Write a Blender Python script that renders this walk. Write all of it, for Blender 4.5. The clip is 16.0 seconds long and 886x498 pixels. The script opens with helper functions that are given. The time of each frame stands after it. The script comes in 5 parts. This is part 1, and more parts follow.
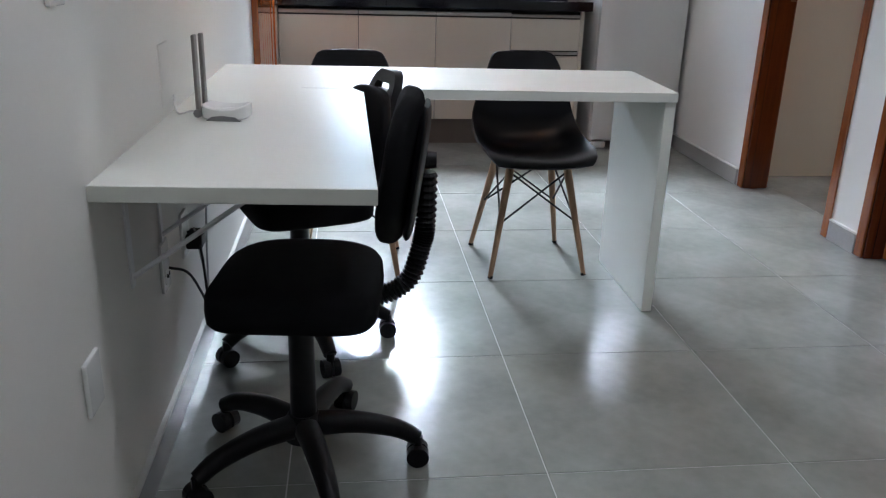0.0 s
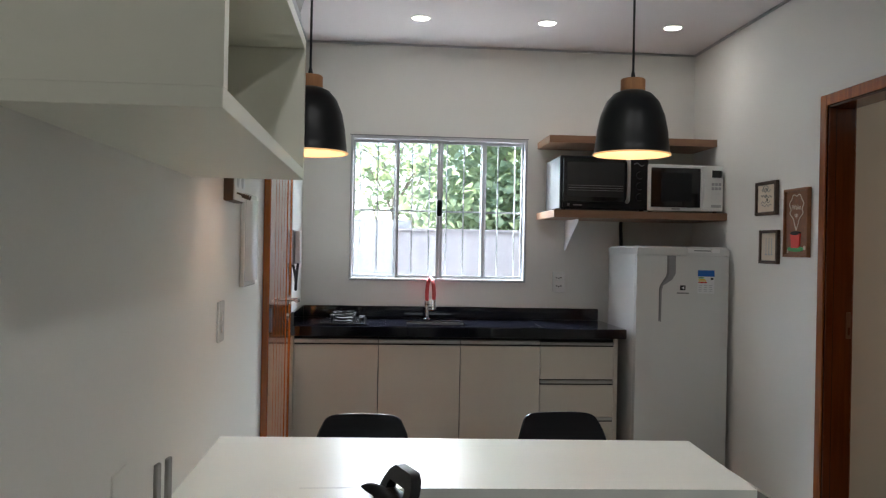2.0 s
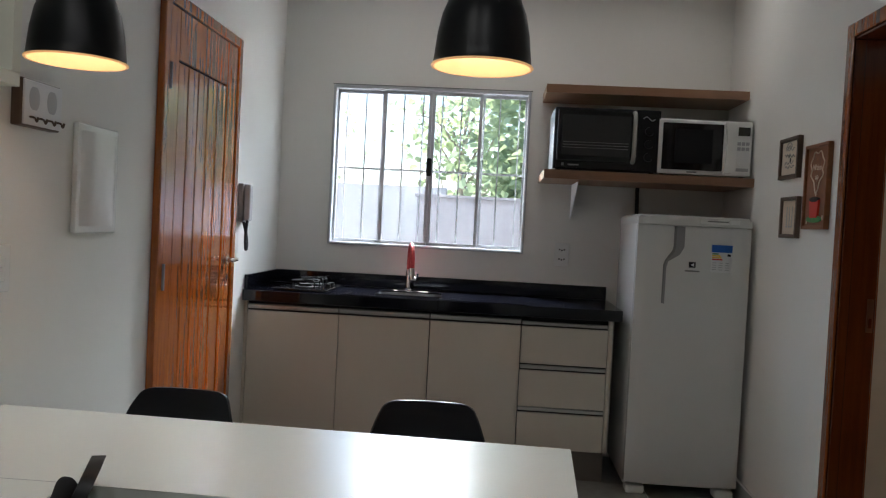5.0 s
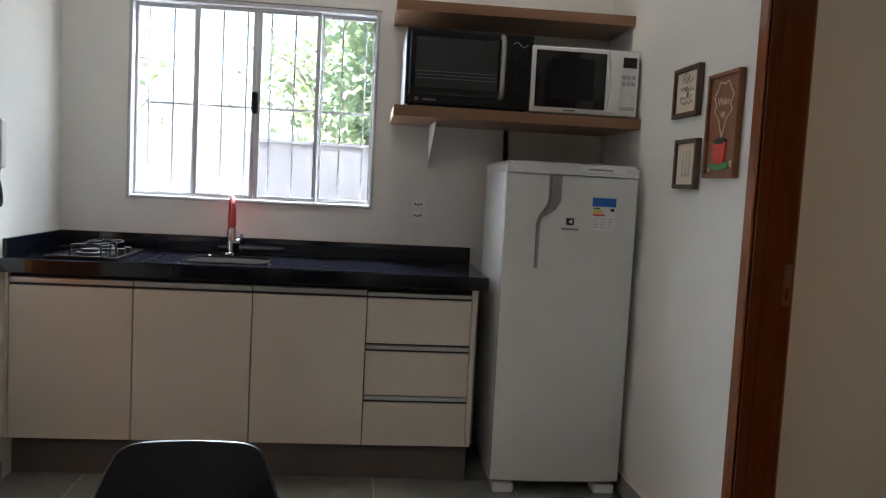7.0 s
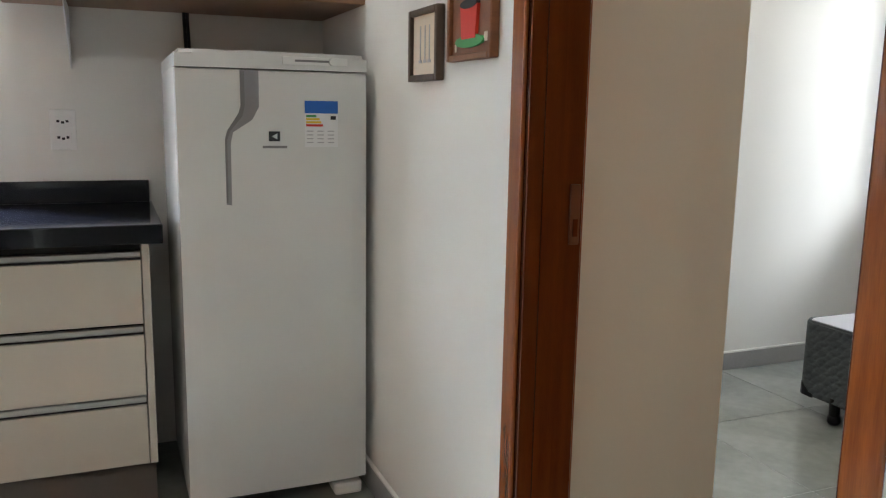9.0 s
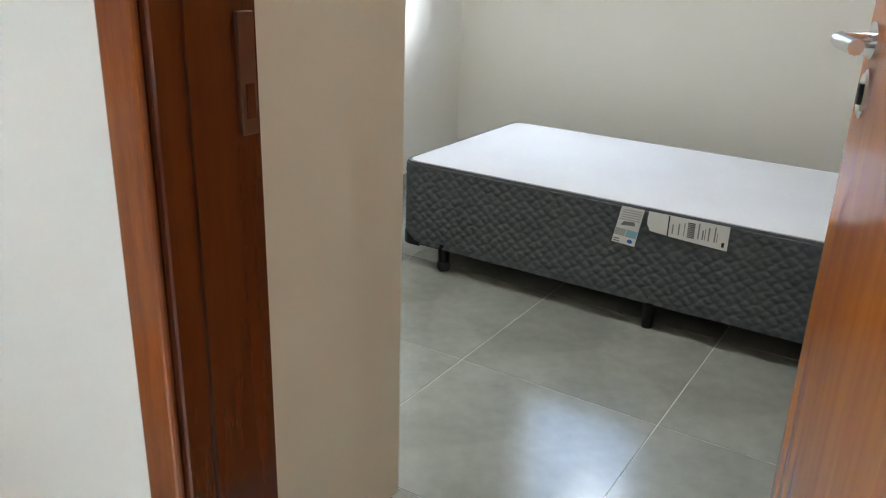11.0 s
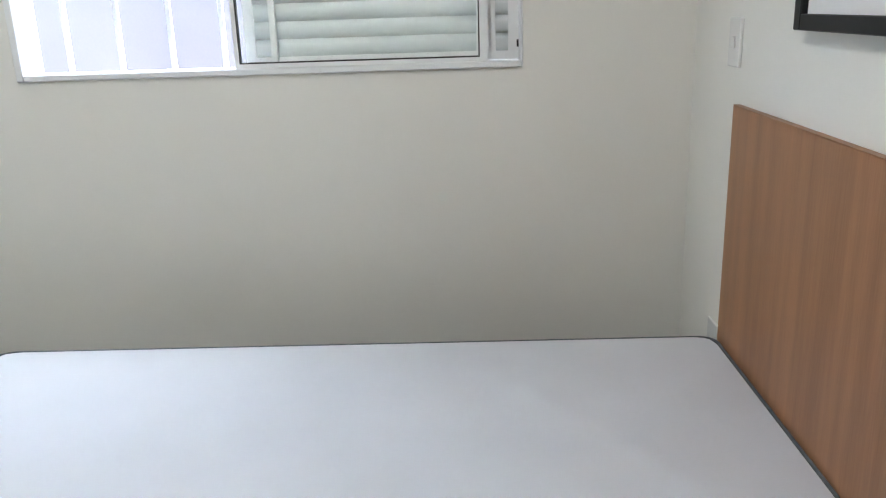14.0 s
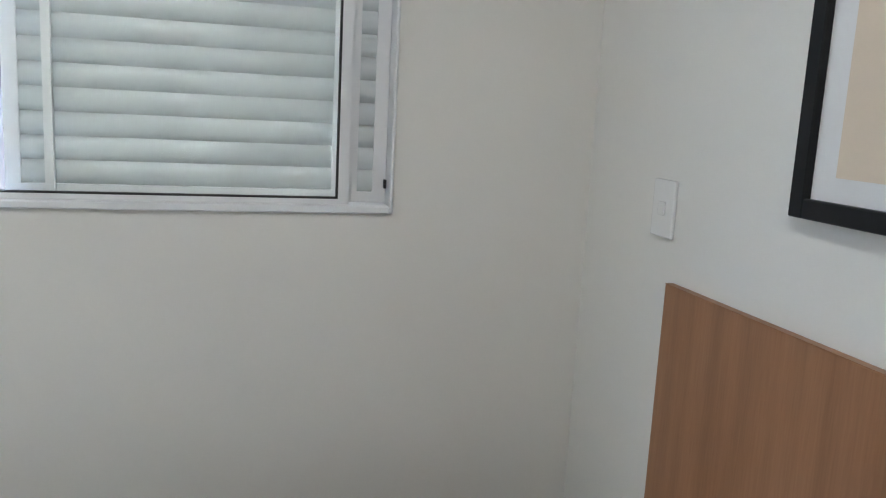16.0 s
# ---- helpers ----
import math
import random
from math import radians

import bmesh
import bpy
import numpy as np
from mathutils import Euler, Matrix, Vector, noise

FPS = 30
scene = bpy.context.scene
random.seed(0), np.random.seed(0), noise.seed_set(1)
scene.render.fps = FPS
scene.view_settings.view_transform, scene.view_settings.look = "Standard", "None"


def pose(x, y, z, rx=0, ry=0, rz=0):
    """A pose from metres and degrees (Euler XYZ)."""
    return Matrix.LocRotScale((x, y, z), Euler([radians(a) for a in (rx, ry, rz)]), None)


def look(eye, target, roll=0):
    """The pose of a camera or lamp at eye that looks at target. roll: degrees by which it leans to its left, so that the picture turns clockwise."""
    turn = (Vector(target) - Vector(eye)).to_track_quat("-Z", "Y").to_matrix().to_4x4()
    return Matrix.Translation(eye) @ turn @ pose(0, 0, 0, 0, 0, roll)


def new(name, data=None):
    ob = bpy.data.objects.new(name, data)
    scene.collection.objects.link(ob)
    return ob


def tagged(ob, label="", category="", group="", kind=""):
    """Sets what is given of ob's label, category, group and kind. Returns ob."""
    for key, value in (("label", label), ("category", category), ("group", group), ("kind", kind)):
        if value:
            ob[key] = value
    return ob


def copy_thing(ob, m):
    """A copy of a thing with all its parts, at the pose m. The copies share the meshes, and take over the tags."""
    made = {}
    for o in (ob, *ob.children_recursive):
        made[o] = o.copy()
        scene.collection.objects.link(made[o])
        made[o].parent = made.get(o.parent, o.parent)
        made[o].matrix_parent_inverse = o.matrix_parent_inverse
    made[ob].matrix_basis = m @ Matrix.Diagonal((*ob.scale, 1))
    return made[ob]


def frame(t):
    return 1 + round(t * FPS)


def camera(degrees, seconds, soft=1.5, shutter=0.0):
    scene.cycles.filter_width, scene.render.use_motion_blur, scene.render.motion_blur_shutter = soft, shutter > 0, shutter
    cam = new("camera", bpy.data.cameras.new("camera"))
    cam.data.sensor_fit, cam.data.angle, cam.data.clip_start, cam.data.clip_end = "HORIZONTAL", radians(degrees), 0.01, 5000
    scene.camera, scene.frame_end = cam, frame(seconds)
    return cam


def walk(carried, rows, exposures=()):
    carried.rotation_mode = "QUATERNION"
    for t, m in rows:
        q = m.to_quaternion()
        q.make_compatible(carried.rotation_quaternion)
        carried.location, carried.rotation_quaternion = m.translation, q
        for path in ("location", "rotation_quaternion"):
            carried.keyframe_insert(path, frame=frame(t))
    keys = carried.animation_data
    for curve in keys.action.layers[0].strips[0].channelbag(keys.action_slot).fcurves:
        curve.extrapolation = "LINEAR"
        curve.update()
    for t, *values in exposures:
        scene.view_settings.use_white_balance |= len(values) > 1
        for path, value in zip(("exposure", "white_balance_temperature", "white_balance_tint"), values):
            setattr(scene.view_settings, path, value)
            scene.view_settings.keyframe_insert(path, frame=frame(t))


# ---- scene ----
cam = camera(57.3, 16.0, soft=1.2)
# settings
EXPOSURES = [
    (0.0, 2.74, 5760, 13), (0.6, 2.72, 5930, 12), (1.2, 2.50, 6150, 9), (2.0, 2.29, 6250, 9), (3.5, 2.12, 6250, 10), (5.9, 1.79, 6250, 9), (6.5, 2.02, 6400, 9),
    (7.0, 2.27, 6400, 9), (7.5, 2.54, 6300, 7), (9.0, 3.22, 6400, 8), (10.2, 3.44, 6450, 7), (12.3, 3.85, 5950, 5), (12.6, 3.82, 5950, 5), (12.95, 3.66, 5950, 5), (13.5, 3.58, 6000, 6), (14.5, 3.49, 6150, 8), (15.2, 3.42, 5900, 8), (16.0, 3.24, 5950, 8)]
P_KWIN, P_BWIN, P_SHUT, P_DOWN, P_BED, P_PEND = 130.0, 18.0, 7.8, 0.25, 2.0, 0.27
PATH = [
    (0, (0.446, 0.55, 1.121), (0.667, 2.421, 0.449), 1.6),
    (0.5, (0.45, 0.673, 1.209), (0.623, 2.595, 0.685), 1.9),
    (1, (0.47, 0.765, 1.28), (0.663, 2.741, 1.042), 2.4),
    (1.5, (0.481, 0.838, 1.326), (0.679, 2.824, 1.2), 1.7),
    (2, (0.484, 0.996, 1.351), (0.643, 2.989, 1.349), 1.1),
    (2.5, (0.575, 1.104, 1.348), (0.695, 3.1, 1.412), -0.1),
    (3, (0.806, 1.185, 1.345), (0.895, 3.182, 1.418), 1.6),
    (3.5, (0.929, 1.216, 1.332), (0.881, 3.215, 1.378), 2.6),
    (6, (1.395, 1.902, 1.272), (1.263, 3.893, 1.13), 2.9),
    (6.5, (1.394, 2.109, 1.302), (1.382, 4.101, 1.132), 3.6),
    (7, (1.405, 2.305, 1.274), (1.6, 4.289, 1.115), 3.0),
    (7.5, (1.49, 2.538, 1.286), (1.708, 4.518, 1.106), 3.1),
    (8, (1.585, 2.749, 1.271), (1.938, 4.707, 1.058), 3.0),
    (8.5, (1.662, 2.974, 1.254), (2.331, 4.846, 1.032), 2.2),
    (9, (1.795, 3.183, 1.231), (2.546, 5.006, 0.894), 1.0),
    (9.5, (1.9, 3.373, 1.215), (2.757, 5.135, 0.814), 1.0),
    (10, (1.952, 3.585, 1.184), (3.076, 5.150, 0.65), 2.7),
    (10.2, (1.976, 3.66, 1.175), (3.203, 5.126, 0.588), 2.4),
    (12.3, (2.588, 4.276, 1.108), (4.397, 4.703, 0.368), 1.3),
    (12.5, (2.739, 4.261, 1.084), (4.536, 4.713, 0.332), -0.4),
    (13, (2.97, 4.365, 1.129), (4.779, 4.721, 0.352), -2.4),
    (13.5, (3.14, 4.394, 1.203), (5.013, 4.545, 0.519), -1.1),
    (14, (3.337, 4.398, 1.256), (5.252, 4.448, 0.682), -1.9),
    (14.5, (3.458, 4.432, 1.305), (5.386, 4.221, 0.818), 0.4),
    (15, (3.638, 4.418, 1.351), (5.571, 4.025, 1.02), 1.4),
    (15.5, (3.787, 4.448, 1.362), (5.717, 4.013, 1.068), 2.2),
    (16, (3.917, 4.601, 1.327), (5.811, 4.061, 0.984), 3.0),
]
walk(cam, [(t, look(eye, target, roll)) for t, eye, target, roll in PATH], EXPOSURES)

# ---------- world and lights ----------
world = bpy.data.worlds.new("sky")
scene.world = world
world.use_nodes = True
wn = world.node_tree.nodes
sky = wn.new("ShaderNodeTexSky")
sky.sky_type = "NISHITA"
sky.sun_disc = False
sky.sun_elevation = radians(87)
sky.sun_rotation = radians(270)
wn["Background"].inputs["Strength"].default_value = 0.15
world.node_tree.links.new(sky.outputs["Color"], wn["Background"].inputs["Color"])


def lamp(name, kind, m, power, color=(1, 1, 1), size=0.1, size_y=None):
    d = bpy.data.lights.new(name, kind)
    d.energy, d.color = power, color
    if kind == "AREA":
        d.shape = "RECTANGLE" if size_y else "DISK"
        d.size = size
        if size_y:
            d.size_y = size_y
    elif kind == "SUN":
        d.angle = size
    else:
        d.shadow_soft_size = size
    ob = new(name, d)
    ob.matrix_world = m
    return ob


# sun high over the street side; it lights the garden and enters no window
lamp("sun", "SUN", look((0, 0, 0), (0.03, -0.02, -0.99)), 5.0, (1.0, 0.95, 0.88), radians(0.6))
# sky light above the two windows, falling in through their openings
lamp("kitchen_sky_light", "AREA", look((0.74, 7.30, 2.85), (0.95, 4.4, 0.7)), P_KWIN, (0.90, 0.95, 1.0), 0.65, 1.0)
lamp("bedroom_sky_light", "AREA", look((6.95, 3.75, 2.20), (5.2, 6.2, 1.1)), P_BWIN, (0.94, 0.97, 1.0), 0.6, 0.6)
lamp("bedroom_high_sky_light", "AREA", look((6.75, 5.1, 3.0), (4.6, 4.9, 0.6)), P_SHUT, (0.92, 0.96, 1.0), 1.4, 0.8)
# downlights set into the kitchen ceiling
DOWN = [(0.70, 5.59), (1.425, 5.585), (2.16, 5.577)]
# unseen fill lamps added over the desk to brighten wall and table
DESK_FILL = [(0.45, 0.30, 0.9), (0.55, 2.02, 4.2), (1.35, 1.80, 4.6)]
for dx, dy in DOWN:
    lamp("downlight_lamp", "AREA", look((dx, dy, 2.635), (dx, dy + 0.0001, 0)), P_DOWN, (1.0, 0.965, 0.92), 0.08)
for dx, dy, dp in DESK_FILL:
    lamp("desk_fill_lamp", "AREA", look((dx, dy, 2.635), (dx, dy + 0.0001, 0)), dp * P_DOWN, (1.0, 0.985, 0.96), 0.10)
# unseen lamp added to fill the bedroom with light
lamp("bedroom_fill_lamp", "AREA", look((4.0, 4.9, 2.62), (4.0, 4.9001, 0)), P_BED, (1.0, 0.97, 0.92), 0.25)
for px, py, pz in ((0.278, 3.375, 1.715), (1.226, 3.345, 1.73)):
    lamp("pendant_bulb_lamp", "POINT", pose(px, py, pz), P_PEND, (1.0, 0.96, 0.90), 0.03)


# ---------- materials ----------
def mat(name, color, rough=0.5, metal=0.0, var=0.08, scale=6.0, fine=90.0, bump=0.0, color2=None, stretch=None, coat=0.0, spread=0.0, clear=0.0, glow=None):
    m = bpy.data.materials.new(name)
    m.use_nodes = True
    nt = m.node_tree
    n, lk = nt.nodes, nt.links
    b = n["Principled BSDF"]
    b.inputs["Roughness"].default_value = rough
    b.inputs["Metallic"].default_value = metal
    b.inputs["Coat Weight"].default_value = coat
    b.inputs["Coat Roughness"].default_value = 0.06
    b.inputs["Specular IOR Level"].default_value = 0.2 if rough > 0.9 else 0.25 if max(color) < 0.0095 else 0.5
    b.inputs["Transmission Weight"].default_value = clear
    co = n.new("ShaderNodeTexCoord")
    mp = n.new("ShaderNodeMapping")
    lk.new(co.outputs["Object"], mp.inputs["Vector"])
    if stretch:
        mp.inputs["Scale"].default_value = stretch
    big = n.new("ShaderNodeTexNoise")
    big.inputs["Scale"].default_value, big.inputs["Detail"].default_value = scale, 5
    small = n.new("ShaderNodeTexNoise")
    small.inputs["Scale"].default_value, small.inputs["Detail"].default_value = fine, 3
    lk.new(mp.outputs["Vector"], big.inputs["Vector"])
    lk.new(mp.outputs["Vector"], small.inputs["Vector"])
    mix = n.new("ShaderNodeMath")
    mix.operation = "MULTIPLY_ADD"
    lk.new(small.outputs["Fac"], mix.inputs[0])
    mix.inputs[1].default_value = 0.35
    lk.new(big.outputs["Fac"], mix.inputs[2])
    ramp = n.new("ShaderNodeValToRGB")
    c2 = color2 or [c * (1 - var) for c in color]
    c1 = color if color2 else [min(1.0, c * (1 + var)) for c in color]
    ramp.color_ramp.elements[0].position, ramp.color_ramp.elements[1].position = 0.45, 0.92
    ramp.color_ramp.elements[0].color = (*c2, 1)
    ramp.color_ramp.elements[1].color = (*c1, 1)
    lk.new(mix.outputs[0], ramp.inputs["Fac"])
    out = ramp.outputs["Color"]
    if spread:
        info = n.new("ShaderNodeObjectInfo")
        hsv = n.new("ShaderNodeHueSaturation")
        rng = n.new("ShaderNodeMapRange")
        rng.inputs["To Min"].default_value, rng.inputs["To Max"].default_value = 1 - spread, 1 + spread
        lk.new(info.outputs["Random"], rng.inputs["Value"])
        lk.new(rng.outputs["Result"], hsv.inputs["Value"])
        lk.new(out, hsv.inputs["Color"])
        out = hsv.outputs["Color"]
    lk.new(out, b.inputs["Base Color"])
    rr = n.new("ShaderNodeMapRange")
    rr.inputs["To Min"].default_value, rr.inputs["To Max"].default_value = max(0.02, rough * (1 - min(0.15, 2 * var))), min(1, rough * (1 + min(0.15, 2 * var)))
    lk.new(big.outputs["Fac"], rr.inputs["Value"])
    lk.new(rr.outputs["Result"], b.inputs["Roughness"])
    if bump:
        bp = n.new("ShaderNodeBump")
        bp.inputs["Strength"].default_value, bp.inputs["Distance"].default_value = bump, 0.002
        lk.new(mix.outputs[0], bp.inputs["Height"])
        lk.new(bp.outputs["Normal"], b.inputs["Normal"])
    if glow:
        b.inputs["Emission Color"].default_value = (*glow[0], 1)
        b.inputs["Emission Strength"].default_value = glow[1]
    return m


M_WALL = mat("wall_paint", (0.74, 0.73, 0.69), 0.75, var=0.02, scale=1.4, fine=160, bump=0.12)
M_CEIL = mat("ceiling_paint", (0.72, 0.675, 0.68), 0.85, var=0.02, scale=1.5, bump=0.05)
M_TILE = mat("porcelain_tile", (0.275, 0.286, 0.260), 0.17, var=0.20, scale=3.4, fine=24, bump=0.03, spread=0.05)
M_GROUT = mat("grout", (0.55, 0.555, 0.53), 0.9, var=0.1, scale=9)
M_SKIRT = mat("skirting_tile", (0.30, 0.295, 0.28), 0.35, var=0.1, scale=3)
M_WHITE = mat("white_laminate", (0.81, 0.83, 0.775), 0.26, var=0.015, scale=3, bump=0.02)
M_CREAM = mat("cream_laminate", (0.62, 0.57, 0.49), 0.40, var=0.012, scale=4, stretch=(4, 4, 0.5), bump=0.02)
M_GRANITE = mat("black_granite", (0.007, 0.008, 0.015), 0.08, var=0.1, scale=160, fine=600, color2=(0.004, 0.004, 0.005))
M_ALU = mat("brushed_aluminium", (0.42, 0.41, 0.39), 0.35, 0.9, var=0.06, scale=12, stretch=(1, 30, 30))
M_CHROME = mat("chrome", (0.78, 0.78, 0.80), 0.12, 1.0, var=0.03)
M_VARN = mat("varnished_wood", (0.47, 0.128, 0.015), 0.20, var=0.2, scale=3.0, fine=40, color2=(0.25, 0.058, 0.008), stretch=(14, 14, 0.9), bump=0.06, coat=1.0, spread=0.06)
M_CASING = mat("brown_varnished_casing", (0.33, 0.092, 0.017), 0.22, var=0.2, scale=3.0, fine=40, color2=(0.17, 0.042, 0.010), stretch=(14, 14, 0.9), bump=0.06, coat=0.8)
# red-brown stain, darkened further to hold the linings' shade in the colour
M_FRAME = mat("shaded_dark_varnished_wood", (0.108, 0.022, 0.005), 0.25, var=0.2, scale=3.0, fine=40, color2=(0.062, 0.011, 0.003), stretch=(14, 14, 0.9), bump=0.15, coat=0.6)
M_LEAF_DOOR = mat("orange_varnished_wood", (0.56, 0.175, 0.014), 0.25, var=0.2, scale=3.0, fine=40, color2=(0.42, 0.115, 0.010), stretch=(14, 14, 0.9), bump=0.12, coat=0.5)
M_OAK = mat("brown_wood_laminate", (0.37, 0.185, 0.090), 0.42, var=0.15, scale=2.5, fine=30, color2=(0.24, 0.112, 0.050), stretch=(9, 9, 0.5), bump=0.08)
M_SHELF = mat("shelf_wood", (0.27, 0.145, 0.080), 0.42, var=0.15, scale=2.5, fine=30, color2=(0.19, 0.098, 0.052), stretch=(0.6, 12, 12), bump=0.08)
M_BLACK = mat("black_plastic", (0.006, 0.006, 0.007), 0.42, var=0.15, scale=8, bump=0.03)
M_SHELL = mat("black_chair_shell", (0.006, 0.006, 0.008), 0.34, var=0.15, scale=5, bump=0.02)
M_FABRIC = mat("black_fabric", (0.004, 0.004, 0.005), 0.95, var=0.3, scale=20, fine=900, bump=0.5)
M_PEND = mat("black_lamp_enamel", (0.007, 0.008, 0.009), 0.36, var=0.1, scale=6)
# faint emission adds the bulb's warm light to the lining and rim
M_GOLD = mat("lamplit_inner_enamel", (0.56, 0.36, 0.20), 0.45, var=0.05, glow=((1.0, 0.55, 0.22), 0.12))
M_CAP = mat("lamp_wood", (0.42, 0.20, 0.085), 0.5, var=0.2, scale=10, stretch=(4, 4, 0.5))
M_FRIDGE = mat("white_enamel", (0.70, 0.70, 0.68), 0.24, var=0.012, scale=4, bump=0.02)
M_GREYP = mat("grey_plastic", (0.20, 0.20, 0.20), 0.4, var=0.05)
M_LGREY = mat("light_grey_plastic", (0.42, 0.42, 0.43), 0.4, var=0.04)
M_PLASTIC = mat("white_plastic", (0.80, 0.80, 0.78), 0.20, var=0.015)
M_GLASSK = mat("dark_oven_glass", (0.012, 0.012, 0.013), 0.07, var=0.1)
M_OVENWIN = mat("smoked_oven_window", (0.035, 0.035, 0.036), 0.12, var=0.1)
M_ALUW = mat("white_painted_aluminium", (0.76, 0.77, 0.78), 0.35, var=0.02)
M_LOUVRE = mat("white_shutter_slat", (0.60, 0.635, 0.645), 0.35, var=0.02)
M_GASKET = mat("black_gasket", (0.02, 0.02, 0.02), 0.6)
M_BEDTOP = mat("white_bed_cloth", (0.58, 0.59, 0.625), 0.9, var=0.04, scale=3, fine=500, bump=0.15)
M_QUILT = mat("charcoal_quilted_cloth", (0.108, 0.123, 0.133), 0.9, var=0.3, scale=55, fine=260, color2=(0.060, 0.068, 0.074), bump=0.5, stretch=(1, 0.6, 1.6))
M_PAPER = mat("white_paper", (0.74, 0.74, 0.74), 0.7, var=0.03)
M_INK = mat("black_ink", (0.02, 0.02, 0.022), 0.8)
M_CREAMP = mat("cream_print_paper", (0.68, 0.58, 0.46), 0.8, var=0.03)
M_BLUE = mat("blue_print", (0.015, 0.12, 0.48), 0.5)
M_LBLUE = mat("pale_blue_print", (0.25, 0.50, 0.62), 0.5)
M_GREEN = mat("green_print", (0.05, 0.30, 0.08), 0.5)
M_YELLOW = mat("yellow_print", (0.80, 0.52, 0.03), 0.5)
M_RED = mat("red_print", (0.62, 0.035, 0.015), 0.45)
M_HOSE = mat("red_silicone", (0.42, 0.040, 0.040), 0.4, var=0.05)
M_LEGWOOD = mat("beech_leg_wood", (0.36, 0.22, 0.125), 0.5, var=0.15, scale=8, stretch=(6, 6, 0.6))
M_PICWOOD = mat("picture_wood", (0.22, 0.080, 0.028), 0.45, var=0.25, scale=8, stretch=(1, 4, 4))
M_DARKWOOD = mat("dark_frame_wood", (0.085, 0.052, 0.034), 0.45, var=0.2)
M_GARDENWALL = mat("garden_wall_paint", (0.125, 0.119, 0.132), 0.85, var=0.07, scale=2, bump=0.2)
# paler than the other garden walls: sunlight is put into this colour
M_LIGHTWALL = mat("wall_paint_with_sun", (0.36, 0.355, 0.36), 0.85, var=0.06, scale=2, bump=0.2)
M_GROUND = mat("garden_ground", (0.30, 0.28, 0.25), 0.9, var=0.15, scale=1.5, bump=0.3)
M_BARK = mat("bark", (0.30, 0.26, 0.21), 0.9, var=0.3, scale=10, bump=0.5)
M_LEAF = mat("tree_leaf", (0.27, 0.34, 0.22), 0.5, var=0.3, scale=2.0, color2=(0.12, 0.17, 0.11))
lt = M_LEAF.node_tree
tr = lt.nodes.new("ShaderNodeBsdfTranslucent")
tr.inputs["Color"].default_value = (0.42, 0.50, 0.27, 1)
mx = lt.nodes.new("ShaderNodeMixShader")
mx.inputs[0].default_value = 0.45
lt.links.new(lt.nodes["Principled BSDF"].outputs[0], mx.inputs[1])
lt.links.new(tr.outputs[0], mx.inputs[2])
lt.links.new(mx.outputs[0], lt.nodes["Material Output"].inputs["Surface"])
M_PATTERN = mat("dark_box_board", (0.060, 0.050, 0.040), 0.6, var=0.2)
M_LATTICE = mat("beige_lattice_print", (0.34, 0.29, 0.22), 0.6, var=0.2)
M_LED = mat("downlight_diffuser", (0.9, 0.88, 0.84), 0.4, glow=((1.0, 0.95, 0.88), 4.0))
M_BULB = mat("bulb_glass", (0.9, 0.85, 0.75), 0.3, glow=((1.0, 0.70, 0.40), 6.5))
# white aluminium greyed: the shade of its backlit side is in the colour
M_WINALU = mat("backlit_white_window_aluminium", (0.46, 0.47, 0.49), 0.4, var=0.03)
M_BARS = mat("painted_iron_bar", (0.42, 0.42, 0.43), 0.5, var=0.06)
M_PLINTH = mat("dark_plinth_tile", (0.14, 0.12, 0.105), 0.4, var=0.12, scale=3)
M_BOX = mat("ivory_laminate", (0.74, 0.73, 0.63), 0.35, var=0.015, scale=3, bump=0.02)
M_WARD = mat("yellow_cream_laminate", (0.73, 0.68, 0.55), 0.45, var=0.012, scale=4, bump=0.02)
M_GRIP = mat("grey_grip_plastic", (0.27, 0.27, 0.28), 0.4, var=0.04)
M_SILVER = mat("silver_oven_side", (0.20, 0.20, 0.205), 0.42, 0.8, var=0.05)
M_STRIKE = mat("tarnished_brass", (0.15, 0.065, 0.035), 0.45, 0.6, var=0.1)
M_IRON = mat("dark_enamelled_wire", (0.009, 0.009, 0.0092), 0.93, 0.0, var=0.1)
M_ANT = mat("grey_antenna_plastic", (0.23, 0.22, 0.21), 0.45)

M_GLASS = bpy.data.materials.new("window_glass")
M_GLASS.use_nodes = True
gn = M_GLASS.node_tree
gp = gn.nodes["Principled BSDF"]
gp.inputs["Base Color"].default_value = (0.97, 0.99, 0.98, 1)
gp.inputs["Roughness"].default_value = 0.02
gp.inputs["Transmission Weight"].default_value = 1.0
gp.inputs["IOR"].default_value = 1.01

# ---------- building helpers ----------
WM = {}


def thing(name, loc, label, category, group="", kind="", turn=0):
    ob = new(name)
    ob.empty_display_size = 0.1
    m = pose(*loc, 0, 0, turn)
    ob.matrix_world = m
    WM[ob] = m
    return tagged(ob, label, category, group, kind)


